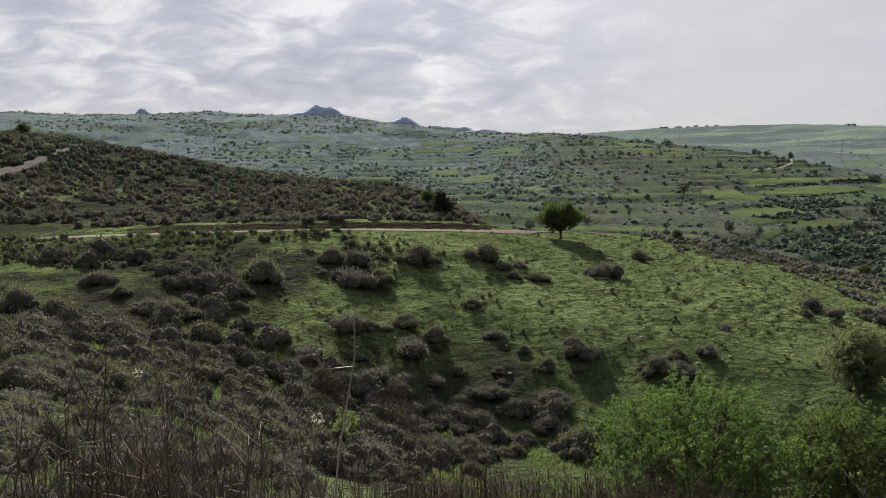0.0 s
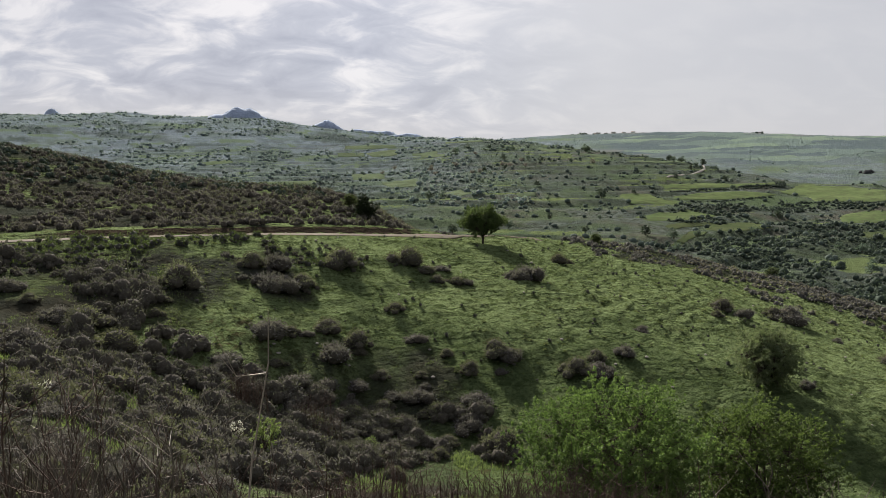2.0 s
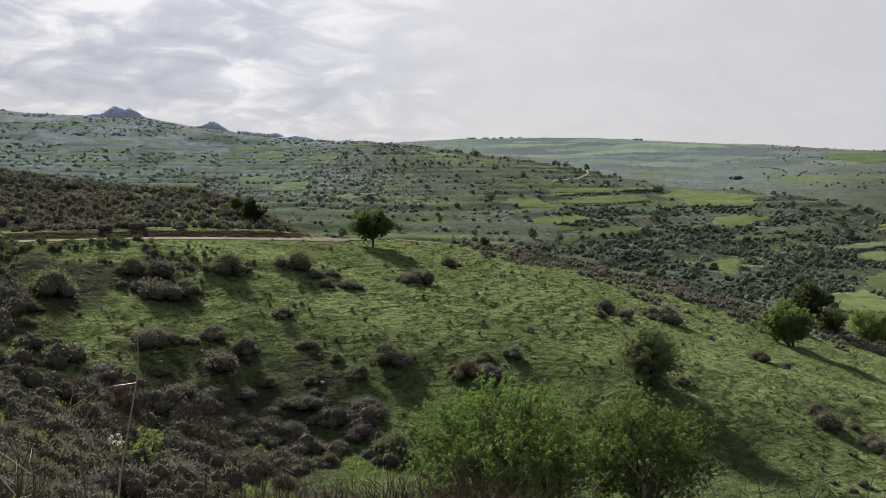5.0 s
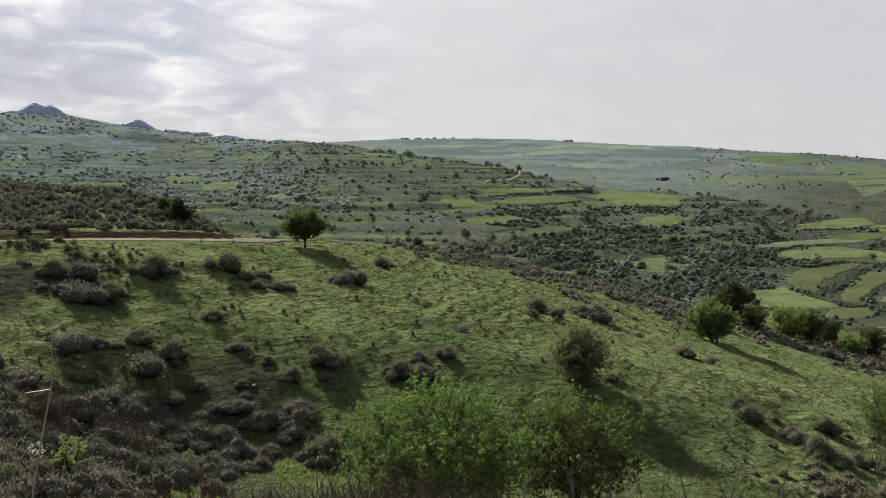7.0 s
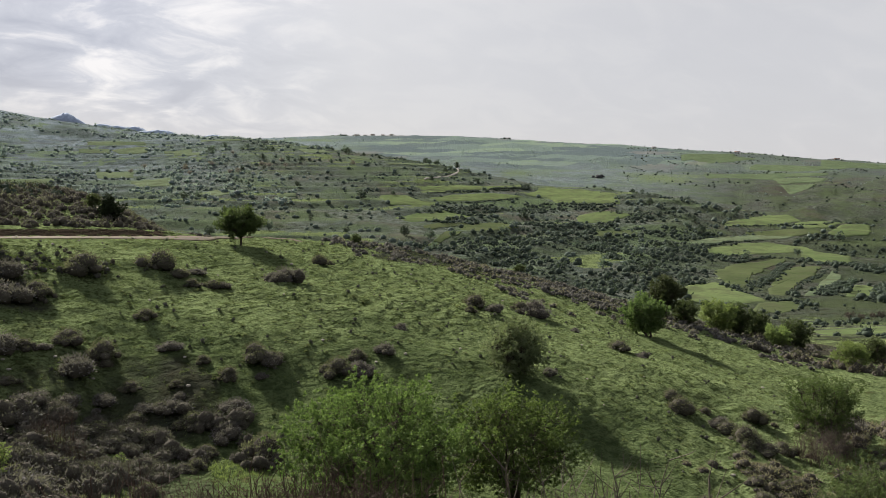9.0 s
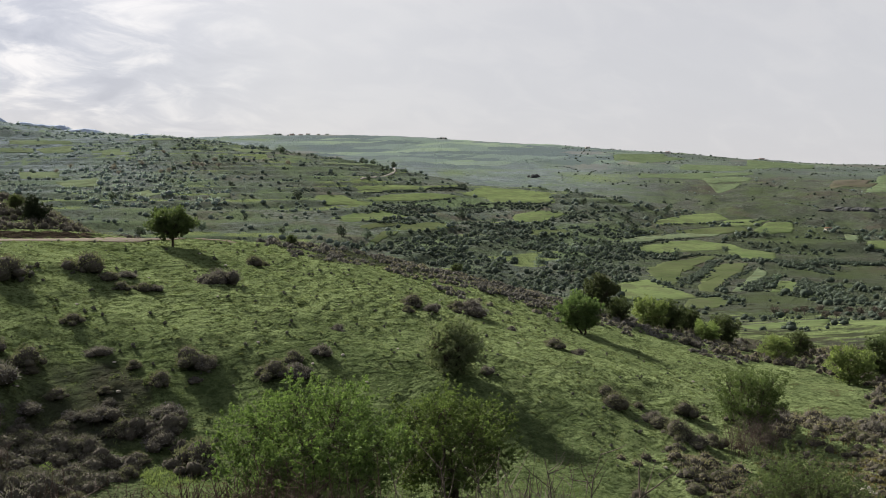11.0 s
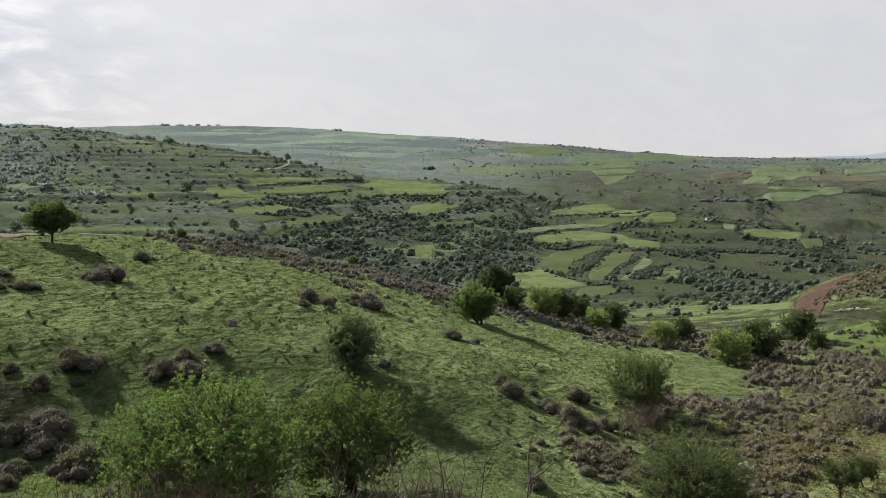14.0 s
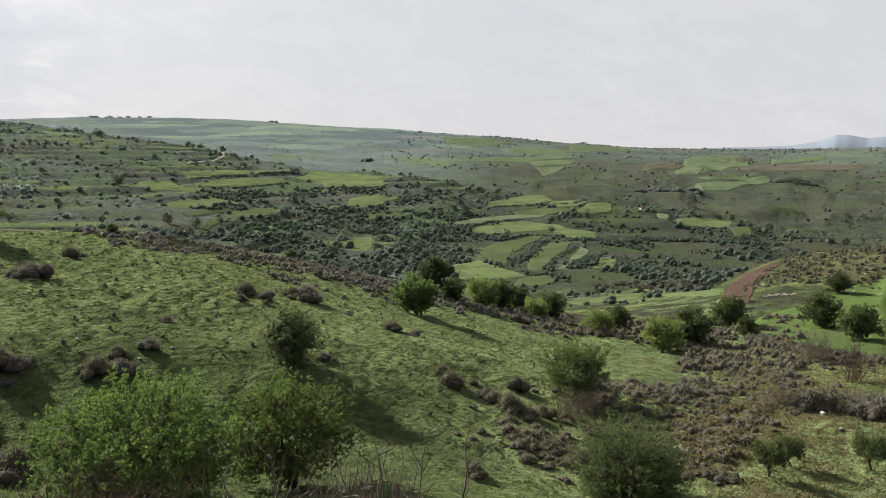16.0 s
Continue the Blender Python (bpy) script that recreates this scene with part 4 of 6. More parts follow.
def lane(name, label, points, width, lift, mat, cuts=16):
    """A dirt lane along points (bearing, distance), with worn uneven edges."""
    p = np.array([(math.sin(radians(b)) * d, math.cos(radians(b)) * d) for b, d in points])
    s = np.arange(len(p), dtype=float)
    fine = np.linspace(0, len(p) - 1, (len(p) - 1) * cuts + 1)
    p = np.stack([curve(s, p[:, 0], fine), curve(s, p[:, 1], fine)], 1)
    along = np.gradient(p, axis=0)
    along /= np.linalg.norm(along, axis=1, keepdims=True)
    across = np.stack([along[:, 1], -along[:, 0]], 1)
    rows = []
    for u in (-0.5, -0.3, -0.1, 0.1, 0.3, 0.5):
        wave = 1 + (0.25 * grain(fine * 1.7, fine * 0 + u * 9, 81) if abs(u) == 0.5 else 0)
        q = p + across * (u * width * wave)[:, None] if isinstance(wave, np.ndarray) else p + across * u * width
        b, d = np.degrees(np.arctan2(q[:, 0], q[:, 1])), np.hypot(q[:, 0], q[:, 1])
        rows.append(np.column_stack([q, ground_at(b, d) + lift * (0.4 if abs(u) == 0.5 else 1.0) - (0.03 if abs(u) == 0.3 else 0)]))
    rows.insert(0, rows[0] - (0, 0, lift + 0.4))
    rows.append(rows[-1] - (0, 0, lift + 0.4))
    n = len(fine)
    faces = [(r * n + k, r * n + k + 1, (r + 1) * n + k + 1, (r + 1) * n + k) for r in range(len(rows) - 1) for k in range(n - 1)]
    return tagged(new(name, smooth(mesh_of(name, np.concatenate(rows), np.array(faces)[:, ::-1], [mat]))), label, "track", kind="structure")


mid_track = [(b, 0.5 * (d1 + d2)) for b, d1, d2 in zip(BEARING, LINES[6][0], LINES[7][0]) if b <= 2]
lane("track", "pale dirt track cut along the hillside", mid_track + [(5.0, 71.0), (7.0, 74.5), (9.5, 76.5), (12.0, 79.5)], 1.9, 0.06, DIRT)
lane("hill_track", "brown dirt track climbing over the hill shoulder", [(-33.0, 92), (-28.3, 95), (-25.7, 104), (-23.8, 113), (-21.8, 119)], 1.7, 0.08, DULL_DIRT)
lane("far_road", "pale dirt road bending over the terraced hill", [(20.58, 728), (21.53, 748), (22.19, 775), (22.73, 794), (22.96, 840), (22.85, 880)], 2.4, 0.4, ROAD)

# ---- trees ----
lone = tree_kind("tree", BARK, LONE_LEAF, "small broad tree with dense leaves on the grassy slope", seed=3, height=3.75, width=4.7, shoots=780, leaf=0.12, stem=0.17, limbs=13, per=9, hollow=0.3)
bushy = tree_kind("tree", BARK, GREY_LEAF, "grey-green bushy tree leafed down to the grass", seed=8, height=3.9, width=4.7, shoots=900, leaf=0.084, stem=-0.14, limbs=12, stems=3, per=8, hollow=0.35, reach=0.2)
fresh = tree_kind("tree", BARK, MID_LEAF, "young tree in fresh green leaf on the grassy slope", seed=12, height=4.8, width=5.4, shoots=640, leaf=0.13, stem=0.0, limbs=11, stems=2, per=8, upward=0.8)
dark = tree_kind("tree", BARK, DARK_LEAF, "dark evergreen tree with a rounded crown", seed=17, height=4.4, width=5.4, shoots=300, leaf=0.19, clusters=5, stem=-0.10, limbs=10, stems=2, per=6, hollow=0.35)
pale = tree_kind("tree", BARK, YELLOW_LEAF, "yellow-green round tree coming into leaf", seed=21, height=3.4, width=4.1, shoots=300, leaf=0.14, clusters=5, stem=-0.08, limbs=9, stems=2, per=6)
brown = tree_kind("tree", BARK, RUSTY_LEAF, "dark brownish tree with old leaves behind the ridge", seed=25, height=4.6, width=4.2, shoots=300, leaf=0.16, stem=0.10, limbs=10, per=8)
near_a = tree_kind("tree", BARK, SPRING, "spreading almond tree in fresh green leaf below the road", seed=31, height=5.5, width=8.9, shoots=1500, leaf=0.088, clusters=6, stem=-0.10, limbs=24, stems=5, per=11, reach=0.11, spread=0.24, hollow=0.4)
near_b = tree_kind("tree", BARK, SPRING, "round almond tree in fresh green leaf below the road", seed=35, height=5.4, width=6.8, shoots=950, leaf=0.080, clusters=6, stem=-0.02, limbs=16, stems=3, per=13, reach=0.14, spread=0.26, hollow=0.45)
big_shrub = tree_kind("tree", BARK, OLIVE, "wide olive-green shrub leafed to the ground in the gully", "shrub", seed=41, height=4.4, width=7.0, shoots=1450, leaf=0.070, clusters=7, stem=-0.25, limbs=18, stems=4, per=8, hollow=0.4, reach=0.15)
olive = tree_kind("tree", BARK, OLIVE, "small grey-leaved olive tree on the dry field", seed=45, height=2.3, width=2.6, shoots=240, leaf=0.066, stem=0.22, limbs=8)
orchard = tree_kind("tree", GREY_TWIG, GREY_TWIG, "small leafless orchard tree in a green strip", seed=52, height=3.0, width=3.4, shoots=150, clusters=4, per=2, leaf=0.17, stem=0.25, limbs=9)

evergreen = tree_kind("tree", BARK, EVERGREEN, "dark round evergreen bush beside the track", "bush", seed=55, height=2.1, width=2.5, shoots=300, leaf=0.11, stem=-0.25, limbs=9, stems=2, hollow=0.3)
gully_tree = tree_kind("tree", BARK, MID_DARK, "dark green leafy tree at the edge of the gully", seed=14, height=4.4, width=4.9, shoots=600, leaf=0.085, stem=0.0, limbs=12, stems=3, per=7, upward=0.8)
put(lone, 8.10, 71.0, 1.0, 40)
put(bushy, 27.3, 48.0, 1.0)
put(fresh, 36.08, 80.7, 1.0)
put(brown, 37.3, 102.0, 1.25)
put(dark, 38.6, 104.0, 0.80)
put(pale, 40.7, 107.0, 1.40)
put(dark, 41.9, 110.0, 1.12)
put(dark, 43.2, 116.0, 0.95)
put(pale, 44.4, 106.0, 1.00)
put(dark, 45.5, 109.0, 0.98)
put(pale, 48.8, 102.0, 1.15)
put(dark, 50.1, 110.0, 0.84)
put(pale, 53.2, 92.0, 1.46)
put(dark, 55.0, 98.7, 1.28)
put(dark, 57.4, 119.0, 1.24)
put(dark, 58.5, 111.5, 0.62)
put(gully_tree, 47.4, 56.0, 1.18)
put(big_shrub, 51.25, 39.5, 1.0)
put(near_a, 17.4, 31.5, 1.0, 15)
put(near_b, 27.2, 33.8, 1.0, 70)
put(olive, 60.4, 44.4, 1.0)
put(olive, 61.6, 47.0, 0.85)
put(olive, 66.3, 48.5, 1.0)
put(dark, 63.0, 119.3, 1.28)
put(dark, 65.2, 111.0, 1.20)
put(dark, 63.85, 154.0, 0.98)
put(evergreen, -0.05, 78.5, 1.2)
put(dark, -1.1, 84.0, 0.40, label="slim dark evergreen bush on the hill shoulder")
put(dark, 27.3, 326.0, 1.20, label="lone round tree on the scrubby lower hill")
put(dark, 15.9, 84.5, 0.30, label="small pointed dark bush on the ridge")
put(dark, -26.9, 124.0, 0.50, label="dark bush on the hill top")
random.seed(11)
for k in range(15):
    put(orchard, 48.6 + 0.62 * k + random.uniform(-0.15, 0.15), random.uniform(236, 272), random.uniform(0.8, 1.15), group="orchard trees")
for pattern in (lone, bushy, fresh, dark, pale, brown, near_a, near_b, big_shrub, olive, orchard, evergreen, gully_tree):
    retire(pattern)

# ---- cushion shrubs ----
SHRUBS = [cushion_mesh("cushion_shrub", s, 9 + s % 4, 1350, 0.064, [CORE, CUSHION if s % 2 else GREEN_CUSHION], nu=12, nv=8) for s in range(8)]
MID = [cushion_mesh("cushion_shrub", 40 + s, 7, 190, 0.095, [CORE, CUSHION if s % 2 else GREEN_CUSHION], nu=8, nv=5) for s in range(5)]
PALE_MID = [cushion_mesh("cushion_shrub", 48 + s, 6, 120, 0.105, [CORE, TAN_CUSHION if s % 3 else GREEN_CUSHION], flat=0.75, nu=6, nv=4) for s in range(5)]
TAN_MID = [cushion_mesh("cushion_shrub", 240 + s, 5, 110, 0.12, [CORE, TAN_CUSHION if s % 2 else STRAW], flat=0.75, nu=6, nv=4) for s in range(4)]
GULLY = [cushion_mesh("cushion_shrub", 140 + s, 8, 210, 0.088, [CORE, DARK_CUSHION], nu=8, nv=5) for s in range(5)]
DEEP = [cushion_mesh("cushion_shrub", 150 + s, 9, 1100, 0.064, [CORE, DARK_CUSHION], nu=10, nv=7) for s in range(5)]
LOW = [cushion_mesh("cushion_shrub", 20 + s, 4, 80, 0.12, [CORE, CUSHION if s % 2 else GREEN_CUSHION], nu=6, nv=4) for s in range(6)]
WEED = [cushion_mesh("weed", 24 + s, 2, 70, 0.17, [DARK_CUSHION, WEED_LEAF], nu=5, nv=3) for s in range(4)]
RIDGE_LOW = [cushion_mesh("cushion_shrub", 210 + s, 4, 64, 0.115, [DARK_CUSHION, (TAN_CUSHION, CUSHION, SHADED_CUSHION)[s % 3]], nu=6, nv=4) for s in range(6)]
TAN_LOW = [cushion_mesh("cushion_shrub", 110 + s, 3, 48, 0.14, [CORE, TAN_CUSHION], nu=5, nv=4) for s in range(4)]
BROWN_LOW = [cushion_mesh("cushion_shrub", 90 + s, 4, 60, 0.115, [CORE, (GREEN_CUSHION, SHADED_CUSHION, SHADED_CUSHION, CUSHION)[s % 4]], nu=5, nv=4) for s in range(6)]
DARK_LOW = [cushion_mesh("shrub", 30 + s, 3, 34, 0.15, [FAR_CORE, EVERGREEN], nu=5, nv=4) for s in range(4)]
random.seed(5)


def shrub(bearing, distance, width, meshes=SHRUBS, label="grey-brown thorny cushion shrub on the grassy slope"):
    ob = new("cushion_shrub", random.choice(meshes))
    ob.matrix_basis = Matrix.Translation(place(bearing, distance, 0.05 * width)) @ pose(0, 0, 0, 0, 0, random.uniform(0, 360)) @ Matrix.Diagonal((width, width, width * random.uniform(0.62, 0.95), 1))
    return tagged(ob, label, "shrub", "cushion shrubs on the slope")


for b, d, size in ((-12.7, 50.6, 2.8), (-7.9, 54.9, 1.9), (-6.4, 51.9, 2.8), (-6.1, 55.0, 2.4), (-4.4, 53.0, 1.9), (-1.8, 57.0, 3.0), (2.8, 59.5, 2.7), (4.1, 58.4, 1.7),
                   (5.2, 59.3, 1.5), (4.9, 57.1, 1.3), (6.2, 57.4, 1.5), (7.0, 57.5, 1.0), (11.0, 60.3, 2.6), (-6.8, 45.6, 2.4), (-5.4, 46.2, 1.3), (-2.7, 47.4, 2.0),
                   (-0.6, 46.5, 2.0), (-2.3, 44.7, 2.3), (-4.3, 46.3, 1.0), (3.4, 47.9, 1.6), (5.5, 46.4, 1.0), (7.2, 44.8, 1.4), (9.9, 46.5, 1.5), (7.7, 42.5, 1.8)):
    shrub(b, d, size)
for b, d, size in ((3.4, 42.5, 1.9), (1.7, 42.5, 1.2), (-10.1, 38.9, 1.7), (-8.6, 39.0, 1.4), (-5.9, 40.2, 2.0), (-3.0, 42.1, 1.8), (-0.7, 42.8, 1.5), (-1.2, 40.6, 1.4),
                   (1.0, 41.6, 1.4), (1.9, 39.9, 1.3), (4.8, 41.2, 1.5), (7.2, 40.0, 1.7), (9.7, 38.3, 2.2), (-1.9, 35.7, 1.5), (0.1, 37.4, 1.3), (1.8, 33.4, 1.2),
                   (-4.4, 33.2, 1.6), (-18.7, 43.5, 2.5), (-20.1, 44.1, 1.8), (-16.8, 40.8, 2.4), (-23.1, 48.8, 2.1), (-21.6, 46.5, 1.1), (-27.8, 42.7, 2.4), (-25.4, 42.7, 2.1)):
    shrub(b, d, size)
for b, d, size in ((-22.1, 39.0, 2.6), (-24.3, 38.5, 1.7), (-26.9, 38.3, 2.2), (-28.1, 45.2, 1.9), (-13.5, 47.5, 0.8), (1.9, 51.3, 1.4), (-5.4, 52.1, 1.1), (2.9, 42.5, 1.2),
                   (14.6, 46.0, 2.0), (16.3, 46.1, 1.7), (16.1, 47.5, 1.3), (18.0, 48.7, 1.4), (10.2, 46.9, 1.4), (11.2, 60.8, 2.0), (10.3, 59.4, 1.1), (13.4, 68.6, 1.6),
                   (14.1, 69.7, 1.0), (34.2, 64.7, 2.0), (38.5, 52.9, 2.2), (38.0, 54.6, 1.5), (42.7, 50.6, 2.1), (44.2, 50.3, 1.8), (41.2, 52.9, 1.5), (24.4, 64.5, 2.3)):
    shrub(b, d, size)
for b, d, size in ((25.6, 63.2, 1.7), (28.4, 69.2, 3.1), (27.4, 68.9, 1.7), (31.3, 67.0, 0.9), (24.0, 61.5, 1.0), (19.1, 53.0, 1.2), (36.0, 64.0, 1.3), (44.4, 91.9, 1.4),
                   (43.2, 56.2, 1.8), (41.6, 52.4, 1.8), (40.2, 54.8, 1.1), (45.2, 51.8, 1.6),
                   (9.1, 46.8, 1.9), (29.6, 49.2, 1.0), (40.5, 38.1, 1.3), (44.1, 42.3, 1.3), (46.1, 45.5, 1.2)):
    shrub(b, d, size)
random.seed(6)
# single shrubs dotted over the lower slope and the gully edge
for _ in range(34):
    shrub(random.uniform(-20, 10), random.uniform(36, 46), random.uniform(0.5, 1.3))
for _ in range(64):
    shrub(random.uniform(-10, 3), random.uniform(35.5, 41.5), random.uniform(1.0, 2.2), DEEP, "dark green-grey cushion shrub crowding the gully")
for _ in range(150):
    shrub(random.uniform(-33, -9), math.sqrt(random.uniform(11 ** 2, 33 ** 2)), random.uniform(0.7, 1.7), SHRUBS + DEEP[:2], "grey-brown thorny cushion shrub on the bank below the road")


def scatter(name, label, category, sources, spots, mats, group=""):
    """Many small plants as one object: copies of the source meshes at spots (bearing, distance, width)."""
    rng = np.random.default_rng(len(spots))
    data = []
    for me in sources:
        v = np.empty(len(me.vertices) * 3, np.float32)
        me.vertices.foreach_get("co", v)
        f = np.empty(len(me.loops), np.int32)
        me.loops.foreach_get("vertex_index", f)
        m = np.empty(len(me.polygons), np.int32)
        me.polygons.foreach_get("material_index", m)
        data.append((v.reshape(-1, 3), f.reshape(-1, 3), m, [x for x in me.materials]))
    verts, faces, which, at = [], [], [], 0
    for b, d, size in spots:
        v, f, m, own = data[rng.integers(len(data))]
        a = rng.uniform(0, 6.28)
        c, s = np.cos(a) * size, np.sin(a) * size
        p = place(b, d, 0.06 * size)
        verts.append(np.stack([v[:, 0] * c - v[:, 1] * s + p.x, v[:, 0] * s + v[:, 1] * c + p.y, v[:, 2] * size * rng.uniform(0.8, 1.1) + p.z], 1))
        faces.append(f + at)
        which.append(np.array([mats.index(x) for x in own])[m])
        at += len(v)
    me = mesh_of(name, np.concatenate(verts), np.concatenate(faces), mats, np.concatenate(which))
    return tagged(new(name, me), label, category, group, "stuff")


def spots(n, bearings, distances, sizes, seed, keep=None, patch=9, small=1.0):
    """Random spots in a stretch of the plan, evenly over its area."""
    rng = np.random.default_rng(seed)
    b = rng.uniform(*bearings, n)
    d = np.sqrt(rng.uniform(distances[0] ** 2, distances[1] ** 2, n))
    s = sizes[0] + (sizes[1] - sizes[0]) * rng.uniform(0, 1, n) ** small
    if keep is not None:
        x, y = np.sin(np.radians(b)) * d, np.cos(np.radians(b)) * d
        ok = keep(b, d, rough(x, y, patch, seed))
        b, d, s = b[ok], d[ok], s[ok]
    return [(float(p), float(q), float(r)) for p, q, r in zip(b, d, s)]


def reach(k, bearing):
    """Distance of a line of the relief at a bearing."""
    return np.interp(bearing, BEARING, LINES[k][0][:len(BEARING)])


def off_hill_track(b, d):
    """Spots that leave the hill track free."""
    return np.abs(d - np.interp(b, [-33, -28.3, -25.7, -23.8, -21.8], [92, 95, 104, 113, 119])) > np.where(b < -21, 1.5, 0)


BOTH = [STRAW, WEED_LEAF, CORE, CUSHION, GREEN_CUSHION, SHADED_CUSHION, TAN_CUSHION, DARK_CUSHION]
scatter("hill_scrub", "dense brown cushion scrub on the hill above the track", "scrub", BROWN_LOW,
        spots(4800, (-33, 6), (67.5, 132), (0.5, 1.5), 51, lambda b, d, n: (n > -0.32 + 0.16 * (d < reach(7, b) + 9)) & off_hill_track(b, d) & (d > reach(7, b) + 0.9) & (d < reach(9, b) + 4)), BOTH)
scatter("hill_top_scrub", "dark evergreen scrub along the hill crest", "scrub", DARK_LOW,
        spots(1500, (-32, -3), (80, 132), (0.6, 1.5), 57, lambda b, d, n: off_hill_track(b, d) & (d > reach(9, b) - 13 - 1.1 * np.clip(-10 - b, 0, 14) + 14 * n) & (d < reach(9, b) + 3)), [FAR_CORE, EVERGREEN])
scatter("slope_scrub", "low grey-brown cushion scrub below the road", "scrub", MID + GULLY[:3],
        spots(420, (-33, 3), (26, 40), (0.6, 1.7), 52, lambda b, d, n: (n > -0.30) & (b < 1 - 0.5 * (36 - d))), BOTH)
scatter("gully_scrub", "dark cushion shrubs crowding the gully", "scrub", GULLY,
        spots(420, (-33, 10), (33, 56), (0.8, 2.1), 53, lambda b, d, n: (n > -0.14 + 0.3 * (d > 44)) & ((d < 43) | (b < -9))), BOTH)
scatter("verge_scrub", "dark scrub on the bank below the track", "scrub", LOW,
        spots(300, (-33, 2), (52, 62), (0.3, 0.8), 58, lambda b, d, n: n > 0.14 - 0.24 * (b < -14) + 0.02 * np.maximum(b + 12, 0)), BOTH)
scatter("ridge_scrub", "brown cushion scrub along the spur ridge", "scrub", RIDGE_LOW,
        spots(2900, (13.5, 47), (66, 122), (0.45, 1.15), 54, lambda b, d, n: (d > reach(7, b) + 1 - np.clip(1.6 * (b - 14), 0, 20) + 18 * n) & (d < reach(7, b) + 4)), BOTH)
scatter("valley_scrub", "cushion scrub along the side valley", "scrub", LOW + TAN_LOW[:2],
        spots(1000, (42, 62), (66, 130), (0.7, 2.1), 55, lambda b, d, n: (n > -0.25 + 0.045 * np.abs(b - 53)) & ((d > 97) | (b > 54.5))), BOTH)
scatter("streamside_scrub", "pale cushion scrub crowding the gully side", "scrub", PALE_MID,
        spots(470, (44, 63), (42, 70), (0.5, 1.4), 74, lambda b, d, n: ((d < 62) | (b > 56)) & (n > -0.25 + 0.07 * np.abs(b - 54.5 + 0.12 * (d - 50)))), BOTH)
scatter("mound_scrub", "low green-brown scrub on the quarried mound", "scrub", TAN_LOW[:2] + LOW[::2] + WEED,
        spots(1000, (57.5, 69), (158, 200), (0.4, 1.4), 59, lambda b, d, n: (n > -0.3) & (b > 57.0 + 0.088 * (d - 150))), BOTH)
scatter("slope_weeds", "small dark weeds dotted over the grassy slope", "weeds", WEED,
        spots(620, (-22, 46), (40, 84), (0.15, 0.5), 56, lambda b, d, n: d < reach(7, b) - 3, 9, 1.8), BOTH)

TUFTS = [cushion_mesh("tussock", 180 + s, 2, 30, 0.22, [WEED_LEAF, TUSSOCK], flat=0.45, wide=0.30, nu=5, nv=3) for s in range(5)]
scatter("tussocks", "low rough grass tussocks over the facing slope", "grass", TUFTS,
        spots(5600, (-14, 50), (39, 92), (0.13, 0.46), 73, lambda b, d, n: (n > -0.25) & (d < reach(7, b) - 1), 6, 2.2), [WEED_LEAF, TUSSOCK])
scatter("bank_weeds", "dark green weeds along the bank below the track", "weeds", WEED,
        spots(1100, (-33, 3), (50, 62.5), (0.3, 0.95), 78, lambda b, d, n: n > -0.10 + 0.10 * (62 - d) / 6 + 0.2 * (b > -12), 7, 1.5), BOTH)

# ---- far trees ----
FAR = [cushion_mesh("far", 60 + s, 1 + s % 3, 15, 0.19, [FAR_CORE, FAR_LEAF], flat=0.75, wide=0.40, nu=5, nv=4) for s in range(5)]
# far bushes in the haze-paled colours
HAZY = [cushion_mesh("far", 65 + s, 1, 9, 0.22, [HAZY_LEAF, HAZY_LEAF], flat=0.6, wide=0.42, nu=5, nv=3) for s in range(4)]
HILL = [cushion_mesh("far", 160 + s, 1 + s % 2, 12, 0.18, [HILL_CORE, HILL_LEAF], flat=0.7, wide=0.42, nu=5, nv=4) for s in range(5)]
FAR_KINDS = [tree_kind("tree", BARK, FAR_LEAF if s % 2 else HILL_LEAF, "small dark evergreen tree standing between distant fields", seed=70 + s, height=1.0, width=1.15, shoots=44, clusters=3, per=3, leaf=0.13, stem=0.05, limbs=6, hollow=0.3) for s in range(4)]
rng = np.random.default_rng(9)
for b, d, size in spots(560, (-14, 66), (300, 1000), (3.0, 8.5), 61, lambda b, d, n: untilled(b, d) & (d < reach(13, b) + 10) & (n > 0.04 + 0.12 * (b < 6)), 70, 1.6):
    put(FAR_KINDS[int(rng.integers(4))], b, d, size, sink=0.04, group="trees on the far hill")
for pattern in FAR_KINDS:
    retire(pattern)
GREY = [FAR_CORE, FAR_LEAF]
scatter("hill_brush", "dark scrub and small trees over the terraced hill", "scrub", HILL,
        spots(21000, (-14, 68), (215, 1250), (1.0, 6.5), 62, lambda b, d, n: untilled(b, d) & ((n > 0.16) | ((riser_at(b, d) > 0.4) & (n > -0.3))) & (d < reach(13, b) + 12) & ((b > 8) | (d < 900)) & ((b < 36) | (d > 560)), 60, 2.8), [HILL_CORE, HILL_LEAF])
scatter("west_brush", "scrub below the rocky hill, haze put into its grey-green", "scrub", HAZY,
        spots(15000, (-30, 14), (560, 1850), (1.8, 9.5), 67, lambda b, d, n: untilled(b, d) & ((n > 0.02) | ((riser_at(b, d) > 0.5) & (n > -0.15))) & (d < reach(13, b) + 12), 120, 2.8), [HAZY_LEAF])
scatter("wooded_slope", "dark evergreen thicket on the lower hill", "wood", FAR,
        spots(6500, (19, 45), (290, 660), (1.2, 5.6), 63, lambda b, d, n: untilled(b, d) & (n > -0.20 + 0.07 * np.maximum(np.abs(b - 31) - 6, 0) + 0.004 * np.maximum(d - 540, 0)), 48, 2.0), GREY)
